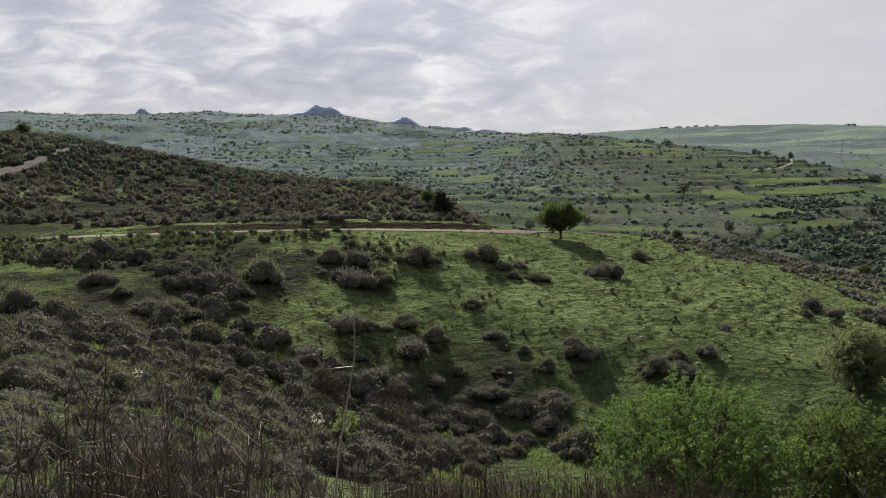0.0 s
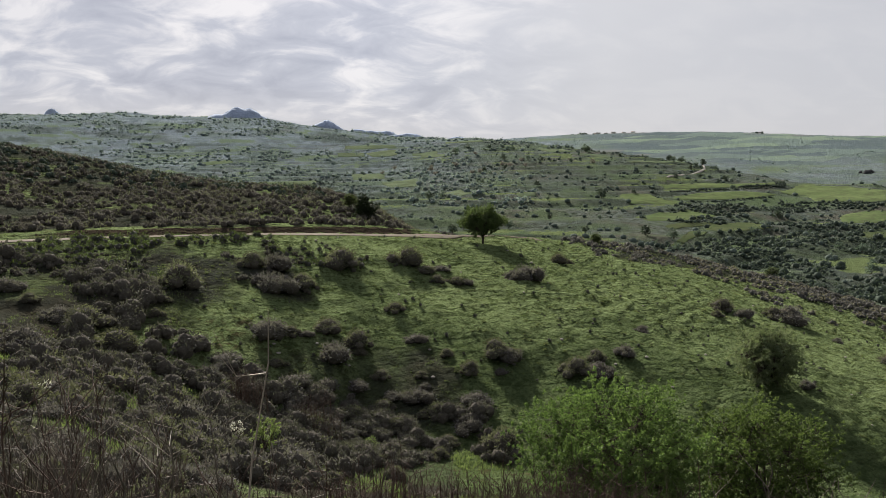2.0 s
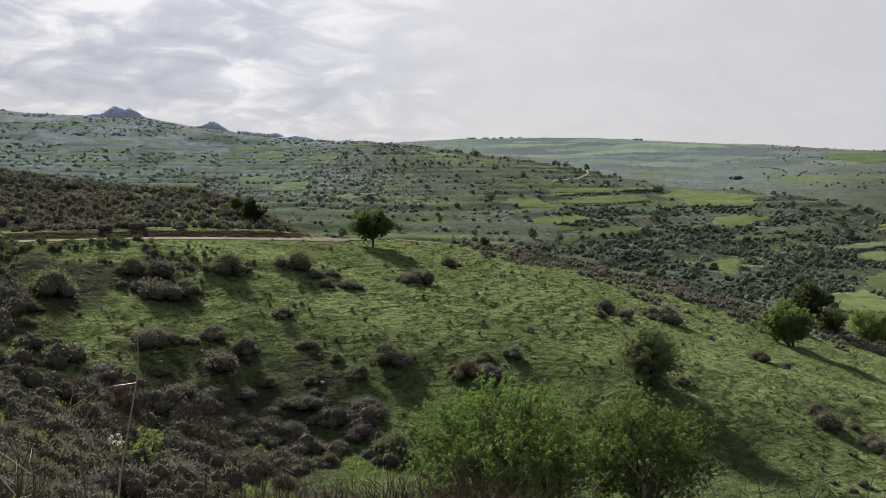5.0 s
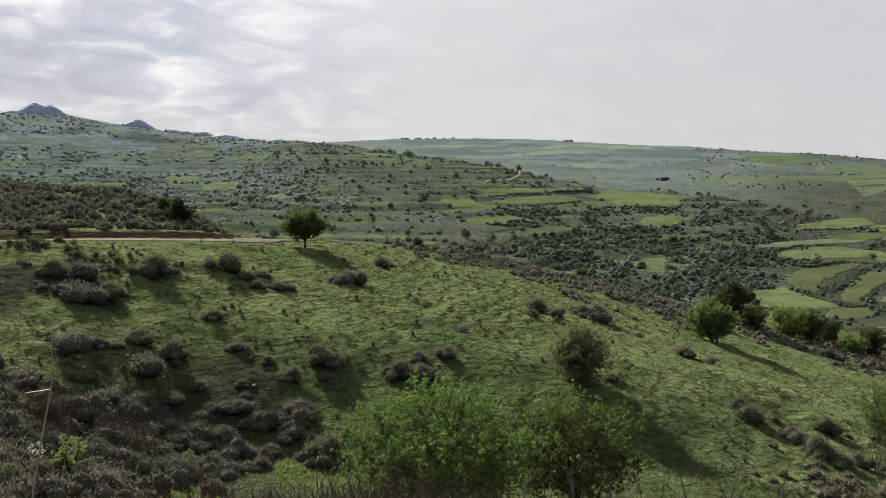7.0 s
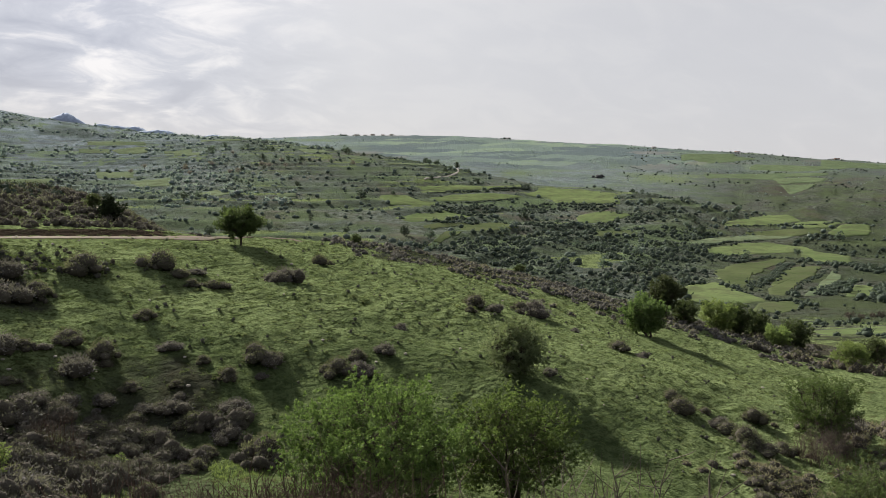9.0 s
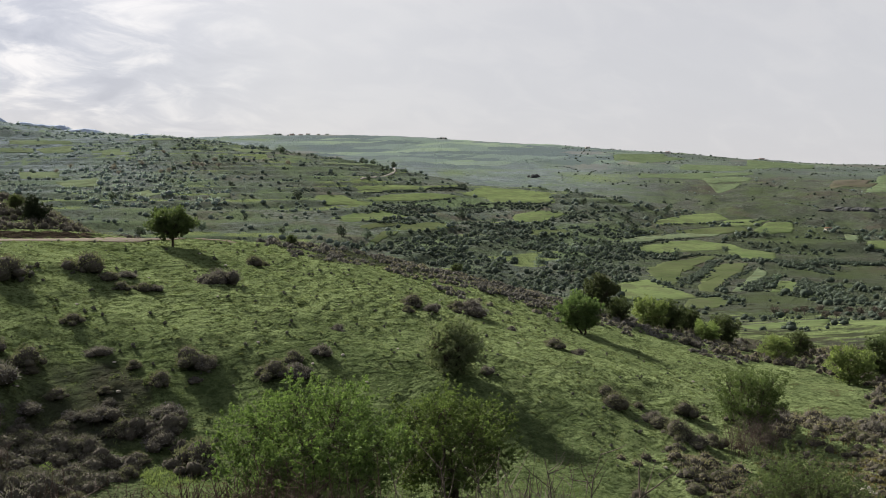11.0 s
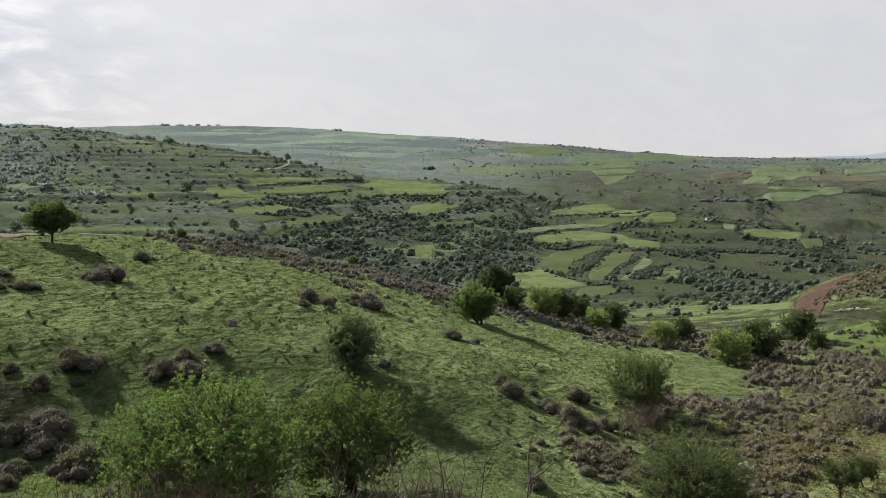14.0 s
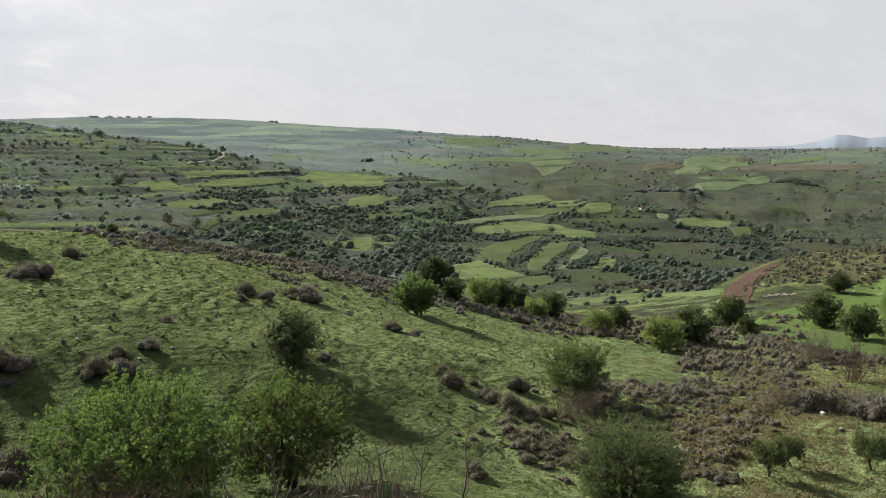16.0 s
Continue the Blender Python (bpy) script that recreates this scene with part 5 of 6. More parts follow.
scatter("valley_wood", "dark trees along the valley floor", "wood", FAR,
        spots(2600, (45, 68), (262, 600), (1.2, 6.0), 68, lambda b, d, n: untilled(b, d) & (n > 0.02), 60, 2.4), GREY)
scatter("orchard_brush", "dark bushes and brambles round the valley orchard", "scrub", FAR,
        spots(900, (40, 62), (130, 300), (1.0, 3.6), 66, lambda b, d, n: untilled(b, d) & (n > 0.14) & ((d > 190) | (b < 55)) & (d > reach(8, b) + 3), 22, 2.0), GREY)
scatter("far_brush", "sparse trees and hedges on the far ridge, paled for haze", "scrub", HAZY,
        spots(5200, (6, 68), (1250, 2950), (2.0, 8.0), 64, lambda b, d, n: untilled(b, d) & (n > 0.12), 160, 2.2), [HAZY_LEAF])
scatter("ridge_brush", "dark bushes and hedges on the bare far slope", "scrub", FAR,
        spots(4600, (34, 68), (760, 2600), (1.8, 8.0), 72, lambda b, d, n: untilled(b, d) & (n > 0.06), 110, 2.4), GREY)


# ---- scrub along the gully ----
def thicket(label, points, width, count, sizes, seed, meshes):
    """Crowded scrub along points (bearing, distance)."""
    rng = np.random.default_rng(seed)
    b = np.interp(rng.uniform(0, len(points) - 1, count), np.arange(len(points)), np.arange(len(points)))
    at = np.array(points)
    k = np.minimum(b.astype(int), len(points) - 2)
    mid = at[k] + (at[k + 1] - at[k]) * (b - k)[:, None]
    x = np.sin(np.radians(mid[:, 0])) * mid[:, 1] + rng.normal(size=count) * width * 0.5
    y = np.cos(np.radians(mid[:, 0])) * mid[:, 1] + rng.normal(size=count) * width * 0.5
    size = sizes[0] + (sizes[1] - sizes[0]) * rng.uniform(0, 1, count) ** 1.6
    where = [(float(p), float(q), float(r)) for p, q, r in zip(np.degrees(np.arctan2(x, y)), np.hypot(x, y), size)]
    return scatter("thicket", label, "scrub", meshes, where, BOTH, "thickets along the gully")


thicket("dense grey-brown cushion scrub on the gully bank", [(46.7, 58.3), (49.0, 59.8), (51.3, 60.8), (54.0, 59.8), (56.2, 60.0), (57.9, 65.4), (59.3, 76.9)], 3.0, 150, (0.6, 1.8), 1, PALE_MID + MID[:2])
thicket("dense grey-brown scrub down the side of the gully", [(53.4, 104.0), (55.6, 98.0), (57.5, 88.1), (59.3, 76.9), (60.7, 66.0)], 4.0, 200, (0.7, 1.9), 2, PALE_MID)
thicket("low cushion scrub round the grey bush", [(59.1, 58.9), (60.8, 60.5), (62.2, 59.7)], 1.6, 50, (0.6, 1.5), 3, PALE_MID)
thicket("low cushion scrub at the foot of the slope", [(43.2, 45.6), (45.2, 45.3), (47.2, 43.0)], 2.6, 90, (0.5, 1.4), 4, PALE_MID)
thicket("dry tan scrub on the gully bank", [(55.5, 51.9), (57.7, 53.8), (59.4, 59.0), (61.1, 64.2)], 2.4, 110, (0.6, 1.6), 5, TAN_MID)
thicket("dry tan scrub and dead grass beside the wide shrub", [(55.0, 43.5), (56.0, 45.7), (57.1, 48.2), (57.6, 51.0)], 1.7, 80, (0.6, 1.5), 6, TAN_MID)
thicket("brown scrub along the lower edge of the meadow", [(59.2, 110.0), (61.3, 97.8), (63.0, 86.0), (64.6, 82.1)], 3.0, 110, (0.8, 2.0), 7, TAN_MID + PALE_MID)


# ---- hedges between the valley fields ----
def hedge(points, width, height, seed, meshes=FAR, mats=GREY):
    """A thick hedge along points (bearing, distance)."""
    rng = np.random.default_rng(seed)
    p = np.array([(math.sin(radians(b)) * d, math.cos(radians(b)) * d) for b, d in points])
    where = []
    for a, c in zip(p[:-1], p[1:]):
        n = max(int(np.linalg.norm(c - a) * width / 3), 3)
        for t in rng.uniform(0, 1, n):
            x, y = a + (c - a) * t + rng.normal(size=2) * width * 0.3
            where.append((math.degrees(math.atan2(x, y)), math.hypot(x, y), height * rng.uniform(0.7, 1.2)))
    return tagged(scatter("hedge", "thick dark hedge dividing the valley fields", "hedge", meshes, where, mats), group="hedges")


hedge([(42.5, 349), (43.6, 374), (44.4, 430), (44.7, 465)], 5.5, 2.4, 1)
hedge([(45.0, 333), (45.7, 368), (47.0, 429)], 2.6, 1.6, 2)
hedge([(41.7, 339), (42.9, 328), (44.0, 321)], 2.4, 1.6, 3)
hedge([(46.8, 337), (47.7, 368), (48.5, 387)], 6.5, 2.6, 4)
hedge([(41.3, 460), (43.6, 496), (45.5, 486), (46.8, 468)], 3.2, 2.2, 5)
hedge([(48.8, 334), (50.6, 344), (51.4, 355)], 5.5, 2.6, 6)
hedge([(38.6, 495), (40.9, 551), (43.2, 573)], 2.4, 2.2, 7)
hedge([(20.8, 668), (23.6, 683), (27.1, 712)], 2.2, 2.6, 8)
hedge([(21.3, 629), (24.4, 644), (27.1, 668)], 2.2, 2.6, 9)
hedge([(28.3, 655), (31.5, 655), (33.9, 663)], 3.0, 3.0, 10)
hedge([(41.2, 614), (44.3, 640), (46.9, 644), (48.3, 739)], 2.4, 2.4, 11)
hedge([(25.2, 705), (27.6, 727), (27.7, 757)], 5.0, 3.6, 12)
hedge([(22.1, 683), (24.4, 691)], 3.0, 3.0, 13)
hedge([(46.6, 468), (48.4, 460), (50.2, 449), (51.6, 426)], 6.0, 3.0, 14)
hedge([(53.9, 550), (56.9, 563)], 2.4, 2.4, 15)
hedge([(52.2, 645), (53.9, 654), (55.2, 630)], 3.0, 2.4, 16)
hedge([(43.7, 317), (45.5, 316), (46.7, 302)], 5.0, 2.6, 17)
hedge([(49.9, 376), (51.6, 352), (53.4, 316)], 7.0, 3.2, 18)
hedge([(49.2, 440), (52.0, 470), (56.0, 480), (60.0, 470)], 8.8, 3.6, 19)
hedge([(60.05, 1428), (60.80, 1428), (61.63, 1414)], 22.0, 6.0, 20)


# ---- rocks and far hills ----
def rock_mesh(name, seed, lumps, mat, cuts=3):
    """Weathered rock made of displaced boulders grown together; lumps: (x, y, z, rx, ry, rz)."""
    bm = bmesh.new()
    for k, (x, y, z, rx, ry, rz) in enumerate(lumps):
        made = bmesh.ops.create_icosphere(bm, subdivisions=cuts, radius=1.0)["verts"]
        for v in made:
            q = v.co.copy()
            bulge = 1 + 0.30 * noise.noise(q * 1.7 + Vector((seed, k, 0))) + 0.14 * noise.noise(q * 4.3 + Vector((k, seed, 3)))
            step = 0.05 * math.floor(q.z * 4) / 4
            v.co = Vector((x + q.x * rx * bulge, y + q.y * ry * bulge, z + (q.z + step) * rz * bulge))
    me = bpy.data.meshes.new(name)
    bm.to_mesh(me)
    bm.free()
    me.materials.append(mat)
    return me


def outcrop(bearing, distance, seed, lumps, label="grey rock outcrop on the hill crest", mat=HAZY_ROCK):
    ob = new("rock_outcrop", None)
    for k, lump in enumerate(lumps):
        under(new("boulder", rock_mesh("boulder", seed + 7 * k, [lump], mat, 3 if distance > 1500 or k < 4 else 2)), ob)
    ob.matrix_basis = Matrix.Translation(place(bearing, distance)) @ pose(0, 0, 0, 0, 0, -bearing)
    return tagged(ob, label, "rock", "outcrops on the crest")


def crag(bearing, distance, width, depth, outline, seed):
    """A weathered rock ridge on the crest; outline: heights along its width."""
    nu, nv = 84, 22
    u, v = np.meshgrid(np.linspace(-1, 1, nu), np.linspace(-1, 1, nv))
    top = np.interp(u, np.linspace(-1, 1, len(outline)), outline)
    x, y = u * width / 2, v * depth / 2
    ledge = rough(x, y, width / 9, seed, 4) * 0.22 + np.abs(grain(x / width * 22, y / depth * 8, seed + 9)) * 0.22
    z = top * np.clip(1 - v ** 2, 0, 1) ** 0.42 * (0.95 + ledge) - 4 * (np.abs(v) ** 6) - 2 * (np.abs(u) ** 8)
    b = radians(bearing)
    px = math.sin(b) * distance + x * math.cos(b) + y * math.sin(b)
    py = math.cos(b) * distance - x * math.sin(b) + y * math.cos(b)
    ground = ground_at(np.degrees(np.arctan2(px, py)), np.hypot(px, py))
    i, j = np.meshgrid(np.arange(nv - 1), np.arange(nu - 1), indexing="ij")
    a = (i * nu + j).ravel()
    quads = np.stack([a, a + 1, a + nu + 1, a + nu], 1)
    me = mesh_of("rock_outcrop", np.stack([px, py, ground + z], -1).reshape(-1, 3), quads, [HAZY_ROCK])
    return tagged(new("rock_outcrop", me), "weathered rock outcrop on the hill crest, tinted blue for haze", "rock", "outcrops on the crest")


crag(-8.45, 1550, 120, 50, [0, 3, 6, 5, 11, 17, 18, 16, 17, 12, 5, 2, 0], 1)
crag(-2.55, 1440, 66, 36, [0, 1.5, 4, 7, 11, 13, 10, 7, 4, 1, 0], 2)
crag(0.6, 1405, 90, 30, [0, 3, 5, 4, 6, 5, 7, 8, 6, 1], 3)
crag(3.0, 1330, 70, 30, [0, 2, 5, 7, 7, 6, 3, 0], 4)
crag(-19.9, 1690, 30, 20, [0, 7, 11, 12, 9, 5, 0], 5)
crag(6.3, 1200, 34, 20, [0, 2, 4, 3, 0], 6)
scatter("knoll_wood", "dark wood on a knoll of the hillside, greyed for haze", "wood", HAZY,
        spots(420, (-8.4, -4.2), (970, 1110), (3.0, 9.0), 69, lambda b, d, n: (b + 6.3) ** 2 / 1.6 + ((d - 1040) / 45) ** 2 < 0.7 + 2.2 * n, 30, 2.0), [HAZY_LEAF])
random.seed(19)
outcrop(53.0, 1240, 8, [(random.uniform(-45, 45), random.uniform(-30, 30), random.uniform(-3, 1), random.uniform(4, 11), 7, random.uniform(3, 7)) for _ in range(16)], "broken brown rock face on the far slope", BROWN_ROCK)
outcrop(32.6, 1560, 9, [(random.uniform(-12, 14), random.uniform(-8, 8), random.uniform(-1, 1), random.uniform(3, 7), 5, random.uniform(2, 6)) for _ in range(3)], "small brown crag on the far slope", BROWN_ROCK)


def mountain(name, label, peaks, distance, seed):
    """A far mountain ridge with spurs; peaks: (bearing, height)."""
    b = np.linspace(peaks[0][0], peaks[-1][0], 160)
    top = np.interp(b, [p[0] for p in peaks], [p[1] for p in peaks])
    top = top + 3 * rough(b, b * 0, 2.5, seed, 3)
    rows = []
    for k, share in enumerate((0.0, 0.25, 0.5, 0.75, 1.0, 0.6)):
        d = distance - 320 * (1 - share) if k < 5 else distance + 250
        spur = 30 * grain(b * 0.8, b * 0 + 0.5, seed + 5) * (1 - share)
        z = -60 + (top + 60) * share ** 1.3
        rows.append(np.stack([np.sin(np.radians(b)) * (d + spur), np.cos(np.radians(b)) * (d + spur), z], 1))
    n = len(b)
    faces = [(r * n + k, r * n + k + 1, (r + 1) * n + k + 1, (r + 1) * n + k) for r in range(5) for k in range(n - 1)]
    tagged(new(name, smooth(mesh_of(name, np.concatenate(rows), np.array(faces), [HAZE_HILL]))), label, "mountain", kind="structure")


mountain("distant_mountain", "mountain beyond the far plateau, coloured blue-grey as haze", [(52, 60), (55.5, 86), (60.6, 96), (62.2, 118), (63.2, 148), (63.9, 147), (65.0, 130), (66.0, 138), (68.0, 150), (72, 90), (75, 50)], 4550, 91)


# ---- houses on the far ridge ----
def house(bearing, distance, length, depth, height, turn):
    """A plain plastered farmhouse with a low tiled roof."""
    top = new("house", None)
    bm = bmesh.new()
    bmesh.ops.create_cube(bm, size=1.0)
    for v in bm.verts:
        v.co = Vector((v.co.x * length, v.co.y * depth, (v.co.z + 0.5) * height - 0.6))
    me = bpy.data.meshes.new("wall")
    bm.to_mesh(me)
    bm.free()
    me.materials.append(PLASTER)
    under(new("wall", me), top)
    l, d, h, r = length / 2 + 0.4, depth / 2 + 0.4, height - 0.6, height * 0.28
    verts = [(-l, -d, h), (l, -d, h), (l, d, h), (-l, d, h), (-l, 0, h + r), (l, 0, h + r)]
    tris = [(0, 1, 5), (0, 5, 4), (2, 3, 4), (2, 4, 5), (0, 4, 3), (1, 2, 5), (0, 3, 2), (0, 2, 1)]
    under(new("roof", mesh_of("roof", verts, np.array(tris), [TILES])), top)
    for x in (-0.28, 0.05, 0.32):
        w2, y = 0.5, -depth / 2 - 0.03
        c = x * length
        verts = [(c - w2, y, h * 0.35), (c + w2, y, h * 0.35), (c + w2, y, h * 0.75), (c - w2, y, h * 0.75)]
        under(new("window", mesh_of("window", verts + [(a, b + 0.2, e) for a, b, e in verts], np.array([(0, 1, 2), (0, 2, 3), (4, 6, 5), (4, 7, 6), (0, 4, 5), (0, 5, 1), (3, 2, 6), (3, 6, 7)]), [DARK_GLASS])), top)
    top.matrix_basis = Matrix.Translation(place(bearing, distance)) @ pose(0, 0, 0, 0, 0, -bearing + turn)
    return tagged(top, "small pale farmhouse on the distant ridge", "house", "village on the ridge")


for b, d, a in ((15.9, 2790, 10), (16.5, 2780, -15), (17.0, 2790, 5), (17.7, 2775, 20), (18.3, 2785, -8), (26.3, 2790, 0), (36.2, 2500, 12), (41.5, 2450, -20), (47.4, 2560, 8)):
    house(b, d, random.uniform(9, 15), 8, random.uniform(4.5, 6.5), a)
house(51.5, 640, 4.0, 3.0, 2.4, 25)
scatter("village_trees", "trees along the ridge top by the village", "trees", FAR,
        [(14.2 + 0.09 * k + 0.05 * math.sin(k * 7.1), 2805 + 12 * math.sin(k * 3.3), 11 + 5 * math.sin(k * 5.7)) for k in range(22)]
        + [(25.9 + 0.10 * k, 2800, 13 + 4 * math.sin(k * 4.1)) for k in range(7)]
        + [(34 + 0.62 * k + 0.9 * math.sin(k * 2.7), 2700 - 12 * k + 40 * math.sin(k), 6 + 4 * math.sin(k * 3.9)) for k in range(46)], GREY)
scatter("crest_trees", "small trees along the crest of the rocky hill", "trees", HAZY,
        [(-29 + 0.47 * k + 0.2 * math.sin(k * 3.1), float(reach(13, -29 + 0.47 * k)) - 6, 8 + 4 * math.sin(k * 5.3)) for k in range(70)], [HAZY_LEAF])
blossom = tree_kind("tree", BARK, BLOSSOM, "pale blossoming almond tree on the terraced hill", seed=77, height=4.5, width=5.5, shoots=80, clusters=3, per=3, leaf=0.4, stem=0.15, limbs=8)
for k in range(16):
    put(blossom, random.uniform(0.5, 16), random.uniform(760, 900), random.uniform(0.8, 1.4), group="blossoming almonds")
retire(blossom)

# ---- red cut in the mound, with stones at its foot ----

def stones(name, label, where, seed):
    """A line of pale stones, one object each."""
    rng = np.random.default_rng(seed)
    shapes = [rock_mesh("stone", 30 + k, [(0, 0, 0.2, 0.5, 0.4, 0.35)], PALE_STONE, 1) for k in range(3)]
    for b, d, size in where:
        ob = new(name, shapes[int(rng.integers(3))])
        ob.matrix_basis = Matrix.Translation(place(b, d)) @ pose(0, 0, 0, 0, 0, rng.uniform(0, 360)) @ Matrix.Diagonal((size, size, size * 0.8, 1))
        tagged(ob, label, "stone", "stones")


stones("stone", "pale stone at the foot of the red cut", [(59.4 + 0.10 * k, 149 + 0.5 * math.sin(k * 2.1), 0.5 + 0.2 * math.sin(k * 5)) for k in range(20)], 1)
stones("stone", "pale stone on the edge of the meadow", [(63.2 + 0.19 * k, 160 + 6 * math.sin(k * 0.7), 0.5 + 0.2 * math.sin(k * 4)) for k in range(18)], 2)
stones("stone", "small pale stone lying in the grass", [(random.uniform(-8, 62), random.uniform(42, 72), random.uniform(0.15, 0.32)) for k in range(50)], 3)
stones("stone", "pale stone in the dry grass", [(54.5, 47.5, 0.9), (54.9, 47.2, 0.6), (63.4, 58, 0.5), (64.5, 55, 0.4), (66, 60, 0.5)], 4)
scatter("meadow_edge", "scrub bank along the foot of the meadow", "scrub", LOW,
        [(58.6 + 0.085 * k, 103 - 0.12 * k + 4 * math.sin(k * 1.9), 1.2 + 0.5 * math.sin(k * 3.7)) for k in range(110)], BOTH)
scatter("dry_hedge", "low reddish-brown hedge on the dry field", "hedge", MID,
        [(62.3 + 0.10 * k, 61 + 1.6 * math.sin(k * 2.3), 2.0 + 0.5 * math.sin(k * 4.1)) for k in range(60)], BOTH)


# ---- grass ----
def grass(name, label, n, bearings, distances, length, seed, keep, mat, share=3, slim=0.2):
    """Grass as one object: tufts of a few blades each."""
    rng = np.random.default_rng(seed)
    b = rng.uniform(*bearings, n)
    d = np.sqrt(rng.uniform(distances[0] ** 2, distances[1] ** 2, n))
    x, y = np.sin(np.radians(b)) * d, np.cos(np.radians(b)) * d
    ok = keep(b, d, rough(x, y, 5, seed), rough(x, y, 1.4, seed + 7, 2))
    b, d, x, y = b[ok], d[ok], x[ok], y[ok]
    p = np.repeat(np.stack([x, y, ground_at(b, d) - 0.03], 1), share, 0)
    p[:, :2] += rng.normal(size=(len(p), 2)) * 0.08
    turn = rng.normal(size=(len(p), 3)) * (0.55, 0.55, 0.15) + (0, 0, 1)
    v, f = blades(p, turn, length * rng.uniform(0.5, 1.5, len(p)), slim * length * rng.uniform(0.6, 1.3, len(p)), rng)
    return tagged(new(name, mesh_of(name, v, f, [mat])), label, "grass", kind="stuff")


grass("grass", "short green grass in tufts over the facing slope", 34000, (-16, 50), (37, 100), 0.12, 1,
      lambda b, d, n, m: (m > -0.3) & (d < reach(7, b) + 1), BLADE, 3)
grass("verge_grass", "green grass between the shrubs below the track", 8000, (-33, -12), (38, 66), 0.13, 2, lambda b, d, n, m: (n > -0.2) & (np.abs(d - 63.5) > 2), BLADE, 3)
grass("near_grass", "green grass between the shrubs below the road", 16000, (-33, 10), (12, 38), 0.18, 3, lambda b, d, n, m: n > 0.0, BLADE, 4)
grass("under_grass", "green grass on the slope below the road", 13000, (6, 50), (20, 38), 0.10, 5, lambda b, d, n, m: m > -0.3, BLADE, 3)
grass("meadow_grass", "lush green grass on the meadow", 9000, (59, 68), (94, 160), 0.22, 6, lambda b, d, n, m: m > -0.25, BLADE, 3)
grass("dry_grass", "yellowish dry grass on the flat field", 16000, (48, 69), (36, 100), 0.22, 4, lambda b, d, n, m: (m > -0.2) & ((b > 56) | (d < 58)), STRAW, 3)


# ---- dry stalks beside the road ----
def stalks(seed, stems, height, spread, branches, thick, sway=0.10):
    """Upright leafless stems with side twigs, from one root."""
    rng = np.random.default_rng(seed)
    pieces = []
    for _ in range(stems):
        foot = np.array([*(rng.normal(size=2) * spread), -0.15])
        tall = height * rng.uniform(0.6, 1.15)
        lean = rng.normal(size=2) * sway * tall
        line_ = [foot + np.array([lean[0] * s + rng.normal() * 0.012 * tall, lean[1] * s + rng.normal() * 0.012 * tall, (tall + 0.15) * s]) for s in (0, 0.3, 0.6, 0.85, 1.0)]
        r = thick * rng.uniform(0.7, 1.3)
        pieces.append(tube(line_, [r, r * 0.85, r * 0.65, r * 0.45, r * 0.2], 4))
        for _ in range(branches):
            k = rng.integers(1, 4)
            s = rng.uniform(0, 1)
            at = line_[k] * (1 - s) + line_[k + 1] * s
            go = rng.normal(size=3) * (0.6, 0.6, 0.35) + (0, 0, 0.7)
            go *= tall * rng.uniform(0.12, 0.32) / np.linalg.norm(go)
            bend = at + go * 0.55 + rng.normal(size=3) * 0.02 * tall
            pieces.append(tube([at, bend, at + go + (0, 0, 0.03 * tall)], [r * 0.45, r * 0.35, r * 0.12], 3))
            if rng.uniform() < 0.5:
                side = rng.normal(size=3) * 0.08 * tall + (0, 0, 0.05 * tall)
                pieces.append(tube([bend, bend + side], [r * 0.28, r * 0.10], 3))
    return join(pieces)


def stalk_plants(name, label, mats, kinds, where, seed, group):
    rng = np.random.default_rng(seed)
    count = min(4, len(where))
    shapes = [smooth(mesh_of(name, *stalks(seed * 10 + k, **kinds), [mats[k % len(mats)]])) for k in range(count)]
    for b, d, size in where:
        ob = new(name, shapes[int(rng.integers(count))])
        ob.matrix_basis = Matrix.Translation(place(b, d)) @ pose(0, 0, 0, 0, 0, rng.uniform(0, 360)) @ Matrix.Diagonal((size, size, size, 1))
        tagged(ob, label, "dry plant", group)


rng = np.random.default_rng(77)
stalk_plants("dry_shrub", "leafless brown thicket shrub beside the road", [TWIG, GREY_TWIG], dict(stems=14, height=1.0, spread=0.28, branches=7, thick=0.006),
             [(float(rng.uniform(-33, -17)), float(rng.uniform(3.4, 6.0)), float(rng.uniform(0.85, 1.2))) for _ in range(26)], 1, "dry shrubs by the road")
stalk_plants("dry_shrub", "thin leafless brown shrub beside the road", [TWIG, GREY_TWIG], dict(stems=9, height=0.9, spread=0.25, branches=6, thick=0.005),
             [(float(rng.uniform(-18, -5)), float(rng.uniform(3.6, 6.0)), float(rng.uniform(0.75, 1.1))) for _ in range(16)], 2, "dry shrubs by the road")
stalk_plants("dry_thicket", "dense dark brown upright stems below the road", [TWIG], dict(stems=34, height=0.70, spread=0.24, branches=3, thick=0.0060, sway=0.08),
             [(float(rng.uniform(-3, 19)), float(rng.uniform(4.8, 6.5)), float(rng.uniform(0.85, 1.15))) for _ in range(84)], 3, "stems below the road")
stalk_plants("bare_sapling", "grey leafless fig sapling below the road", [GREY_TWIG], dict(stems=5, height=0.95, spread=0.16, branches=8, thick=0.010, sway=0.16),
             [(28.0 + 0.85 * k + float(rng.uniform(-0.3, 0.3)), float(rng.uniform(5.4, 6.6)), float(rng.uniform(0.75, 0.95) + 0.014 * k)) for k in range(14)], 4, "bare saplings")
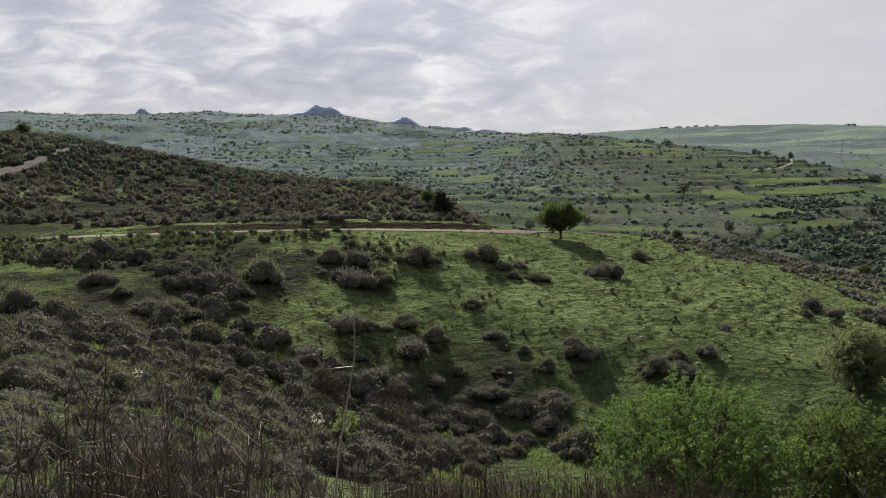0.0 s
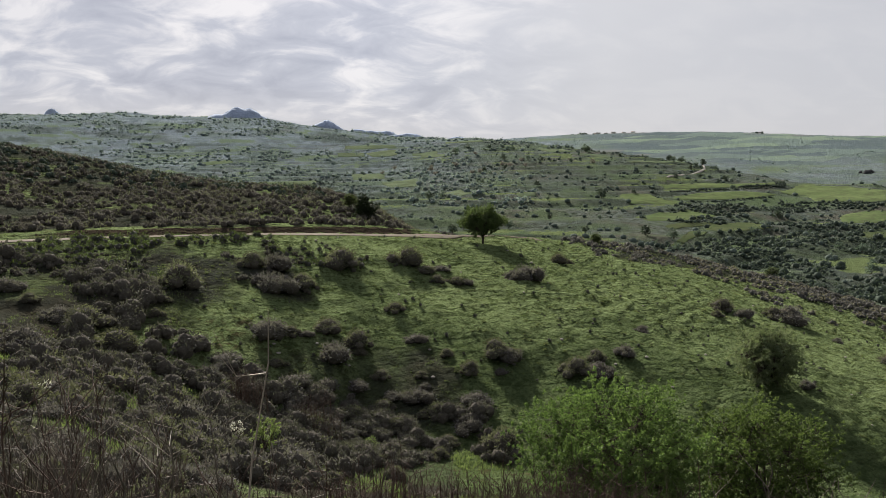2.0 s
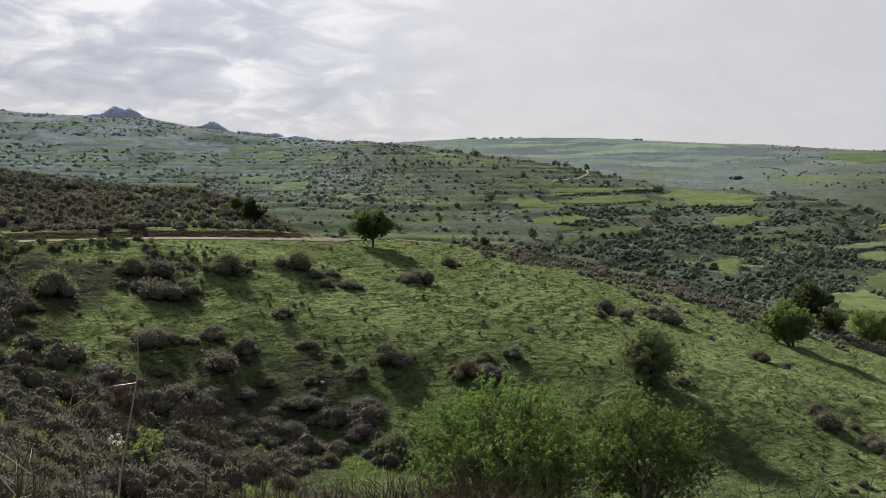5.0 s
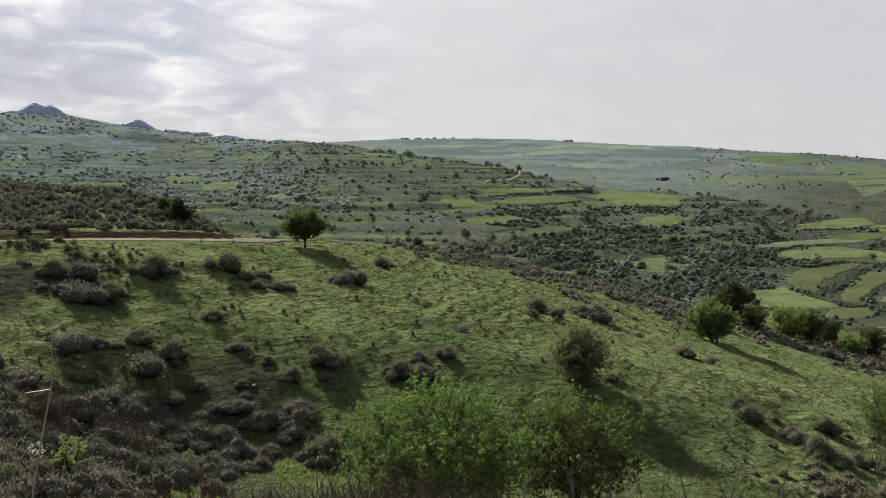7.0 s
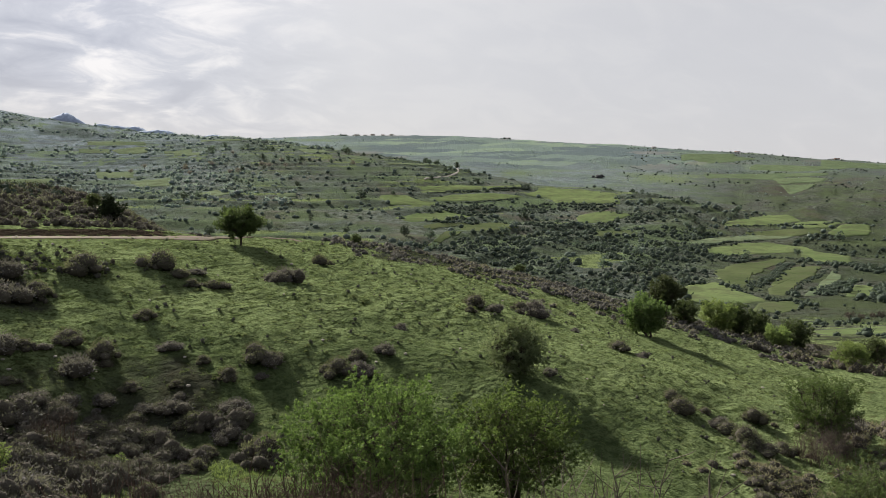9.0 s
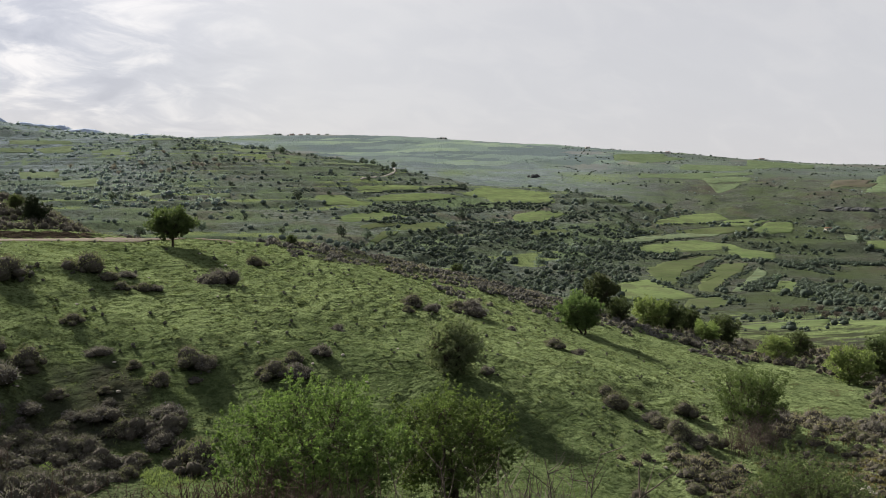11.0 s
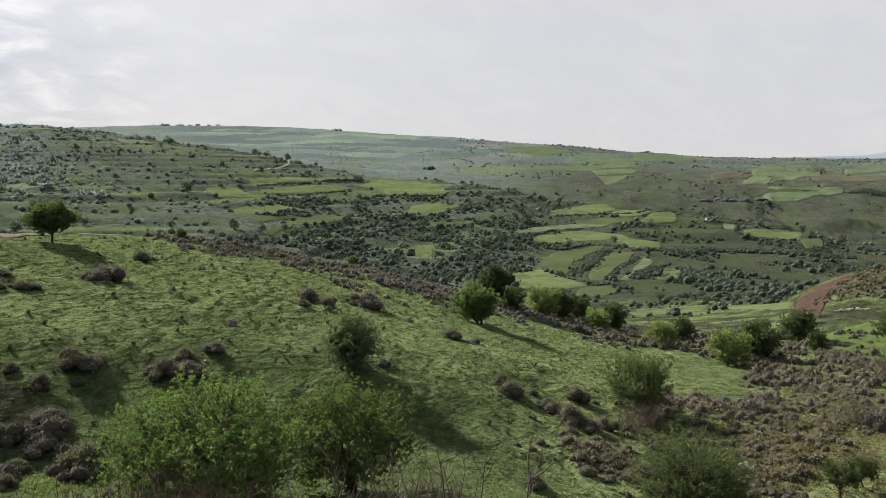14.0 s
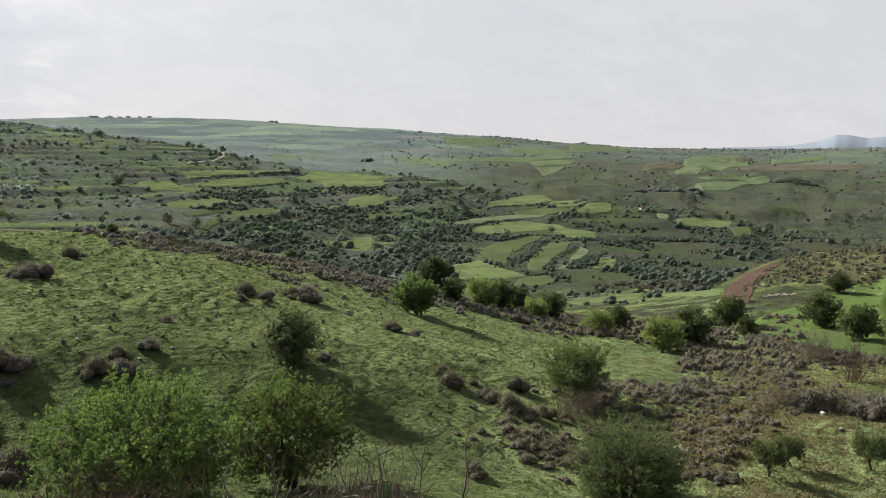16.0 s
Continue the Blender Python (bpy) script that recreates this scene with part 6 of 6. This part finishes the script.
stalk_plants("bare_shrub", "leafless reddish-brown shrub beside the meadow", [TWIG, GREY_TWIG], dict(stems=46, height=3.0, spread=0.34, branches=9, thick=0.018, sway=0.42), [(65.0, 72.3, 1.0)], 8, "bare shrubs")
for b, d, tall, seed in ((-9.9, 3.0, 1.42, 5), (-24.0, 3.2, 1.30, 6), (-19.5, 3.4, 1.22, 7)):
    stalk_plants("dry_stalk", "single tall pale grass stalk beside the road", [PALE_TWIG], dict(stems=1, height=tall, spread=0.01, branches=1, thick=0.0045, sway=0.14), [(b, d, 1.0)], seed, "tall stalks")

stalk_plants("dead_shrub", "dead dark brown upright shrub in the gully", [TWIG], dict(stems=22, height=1.9, spread=0.35, branches=6, thick=0.016, sway=0.16),
             [(float(rng.uniform(-9, -2)), float(rng.uniform(36.5, 40)), float(rng.uniform(0.6, 1.0))) for _ in range(7)], 9, "dead shrubs in the gully")

stalk_plants("dead_shrub", "leafless grey-brown thicket at the foot of the gully tree", [GREY_TWIG, TWIG], dict(stems=60, height=1.9, spread=0.62, branches=8, thick=0.012, sway=0.26),
             [(47.6, 52.6, 1.0), (48.5, 53.6, 0.95), (47.0, 51.4, 0.85)], 10, "dead shrubs in the gully")
stalk_plants("bare_shrub", "leafless grey bush on the gully bank", [GREY_TWIG], dict(stems=60, height=1.9, spread=0.30, branches=8, thick=0.012, sway=0.28), [(60.9, 58.9, 1.0), (63.0, 83.6, 1.35)], 11, "bare shrubs")

# ---- small plants in the gully ----
young = tree_kind("sapling", BARK, YELLOW_LEAF, "light green young sapling in the gully", "sapling", seed=81, height=2.0, width=1.5, shoots=56, clusters=5, per=5, leaf=0.075, stem=0.22, limbs=7)
put(young, -7.1, 31.4, 1.0)
put(young, 0.2, 37.0, 0.5)
white = tree_kind("flowering_shrub", BARK, PETAL, "small shrub covered in white blossom", "shrub", seed=83, height=1.0, width=0.8, shoots=26, clusters=3, per=3, leaf=0.05, stem=0.4, limbs=6)
put(white, -9.1, 32.0, 1.2)
put(white, -21.0, 30.0, 0.9)
for pattern in (young, white):
    retire(pattern)
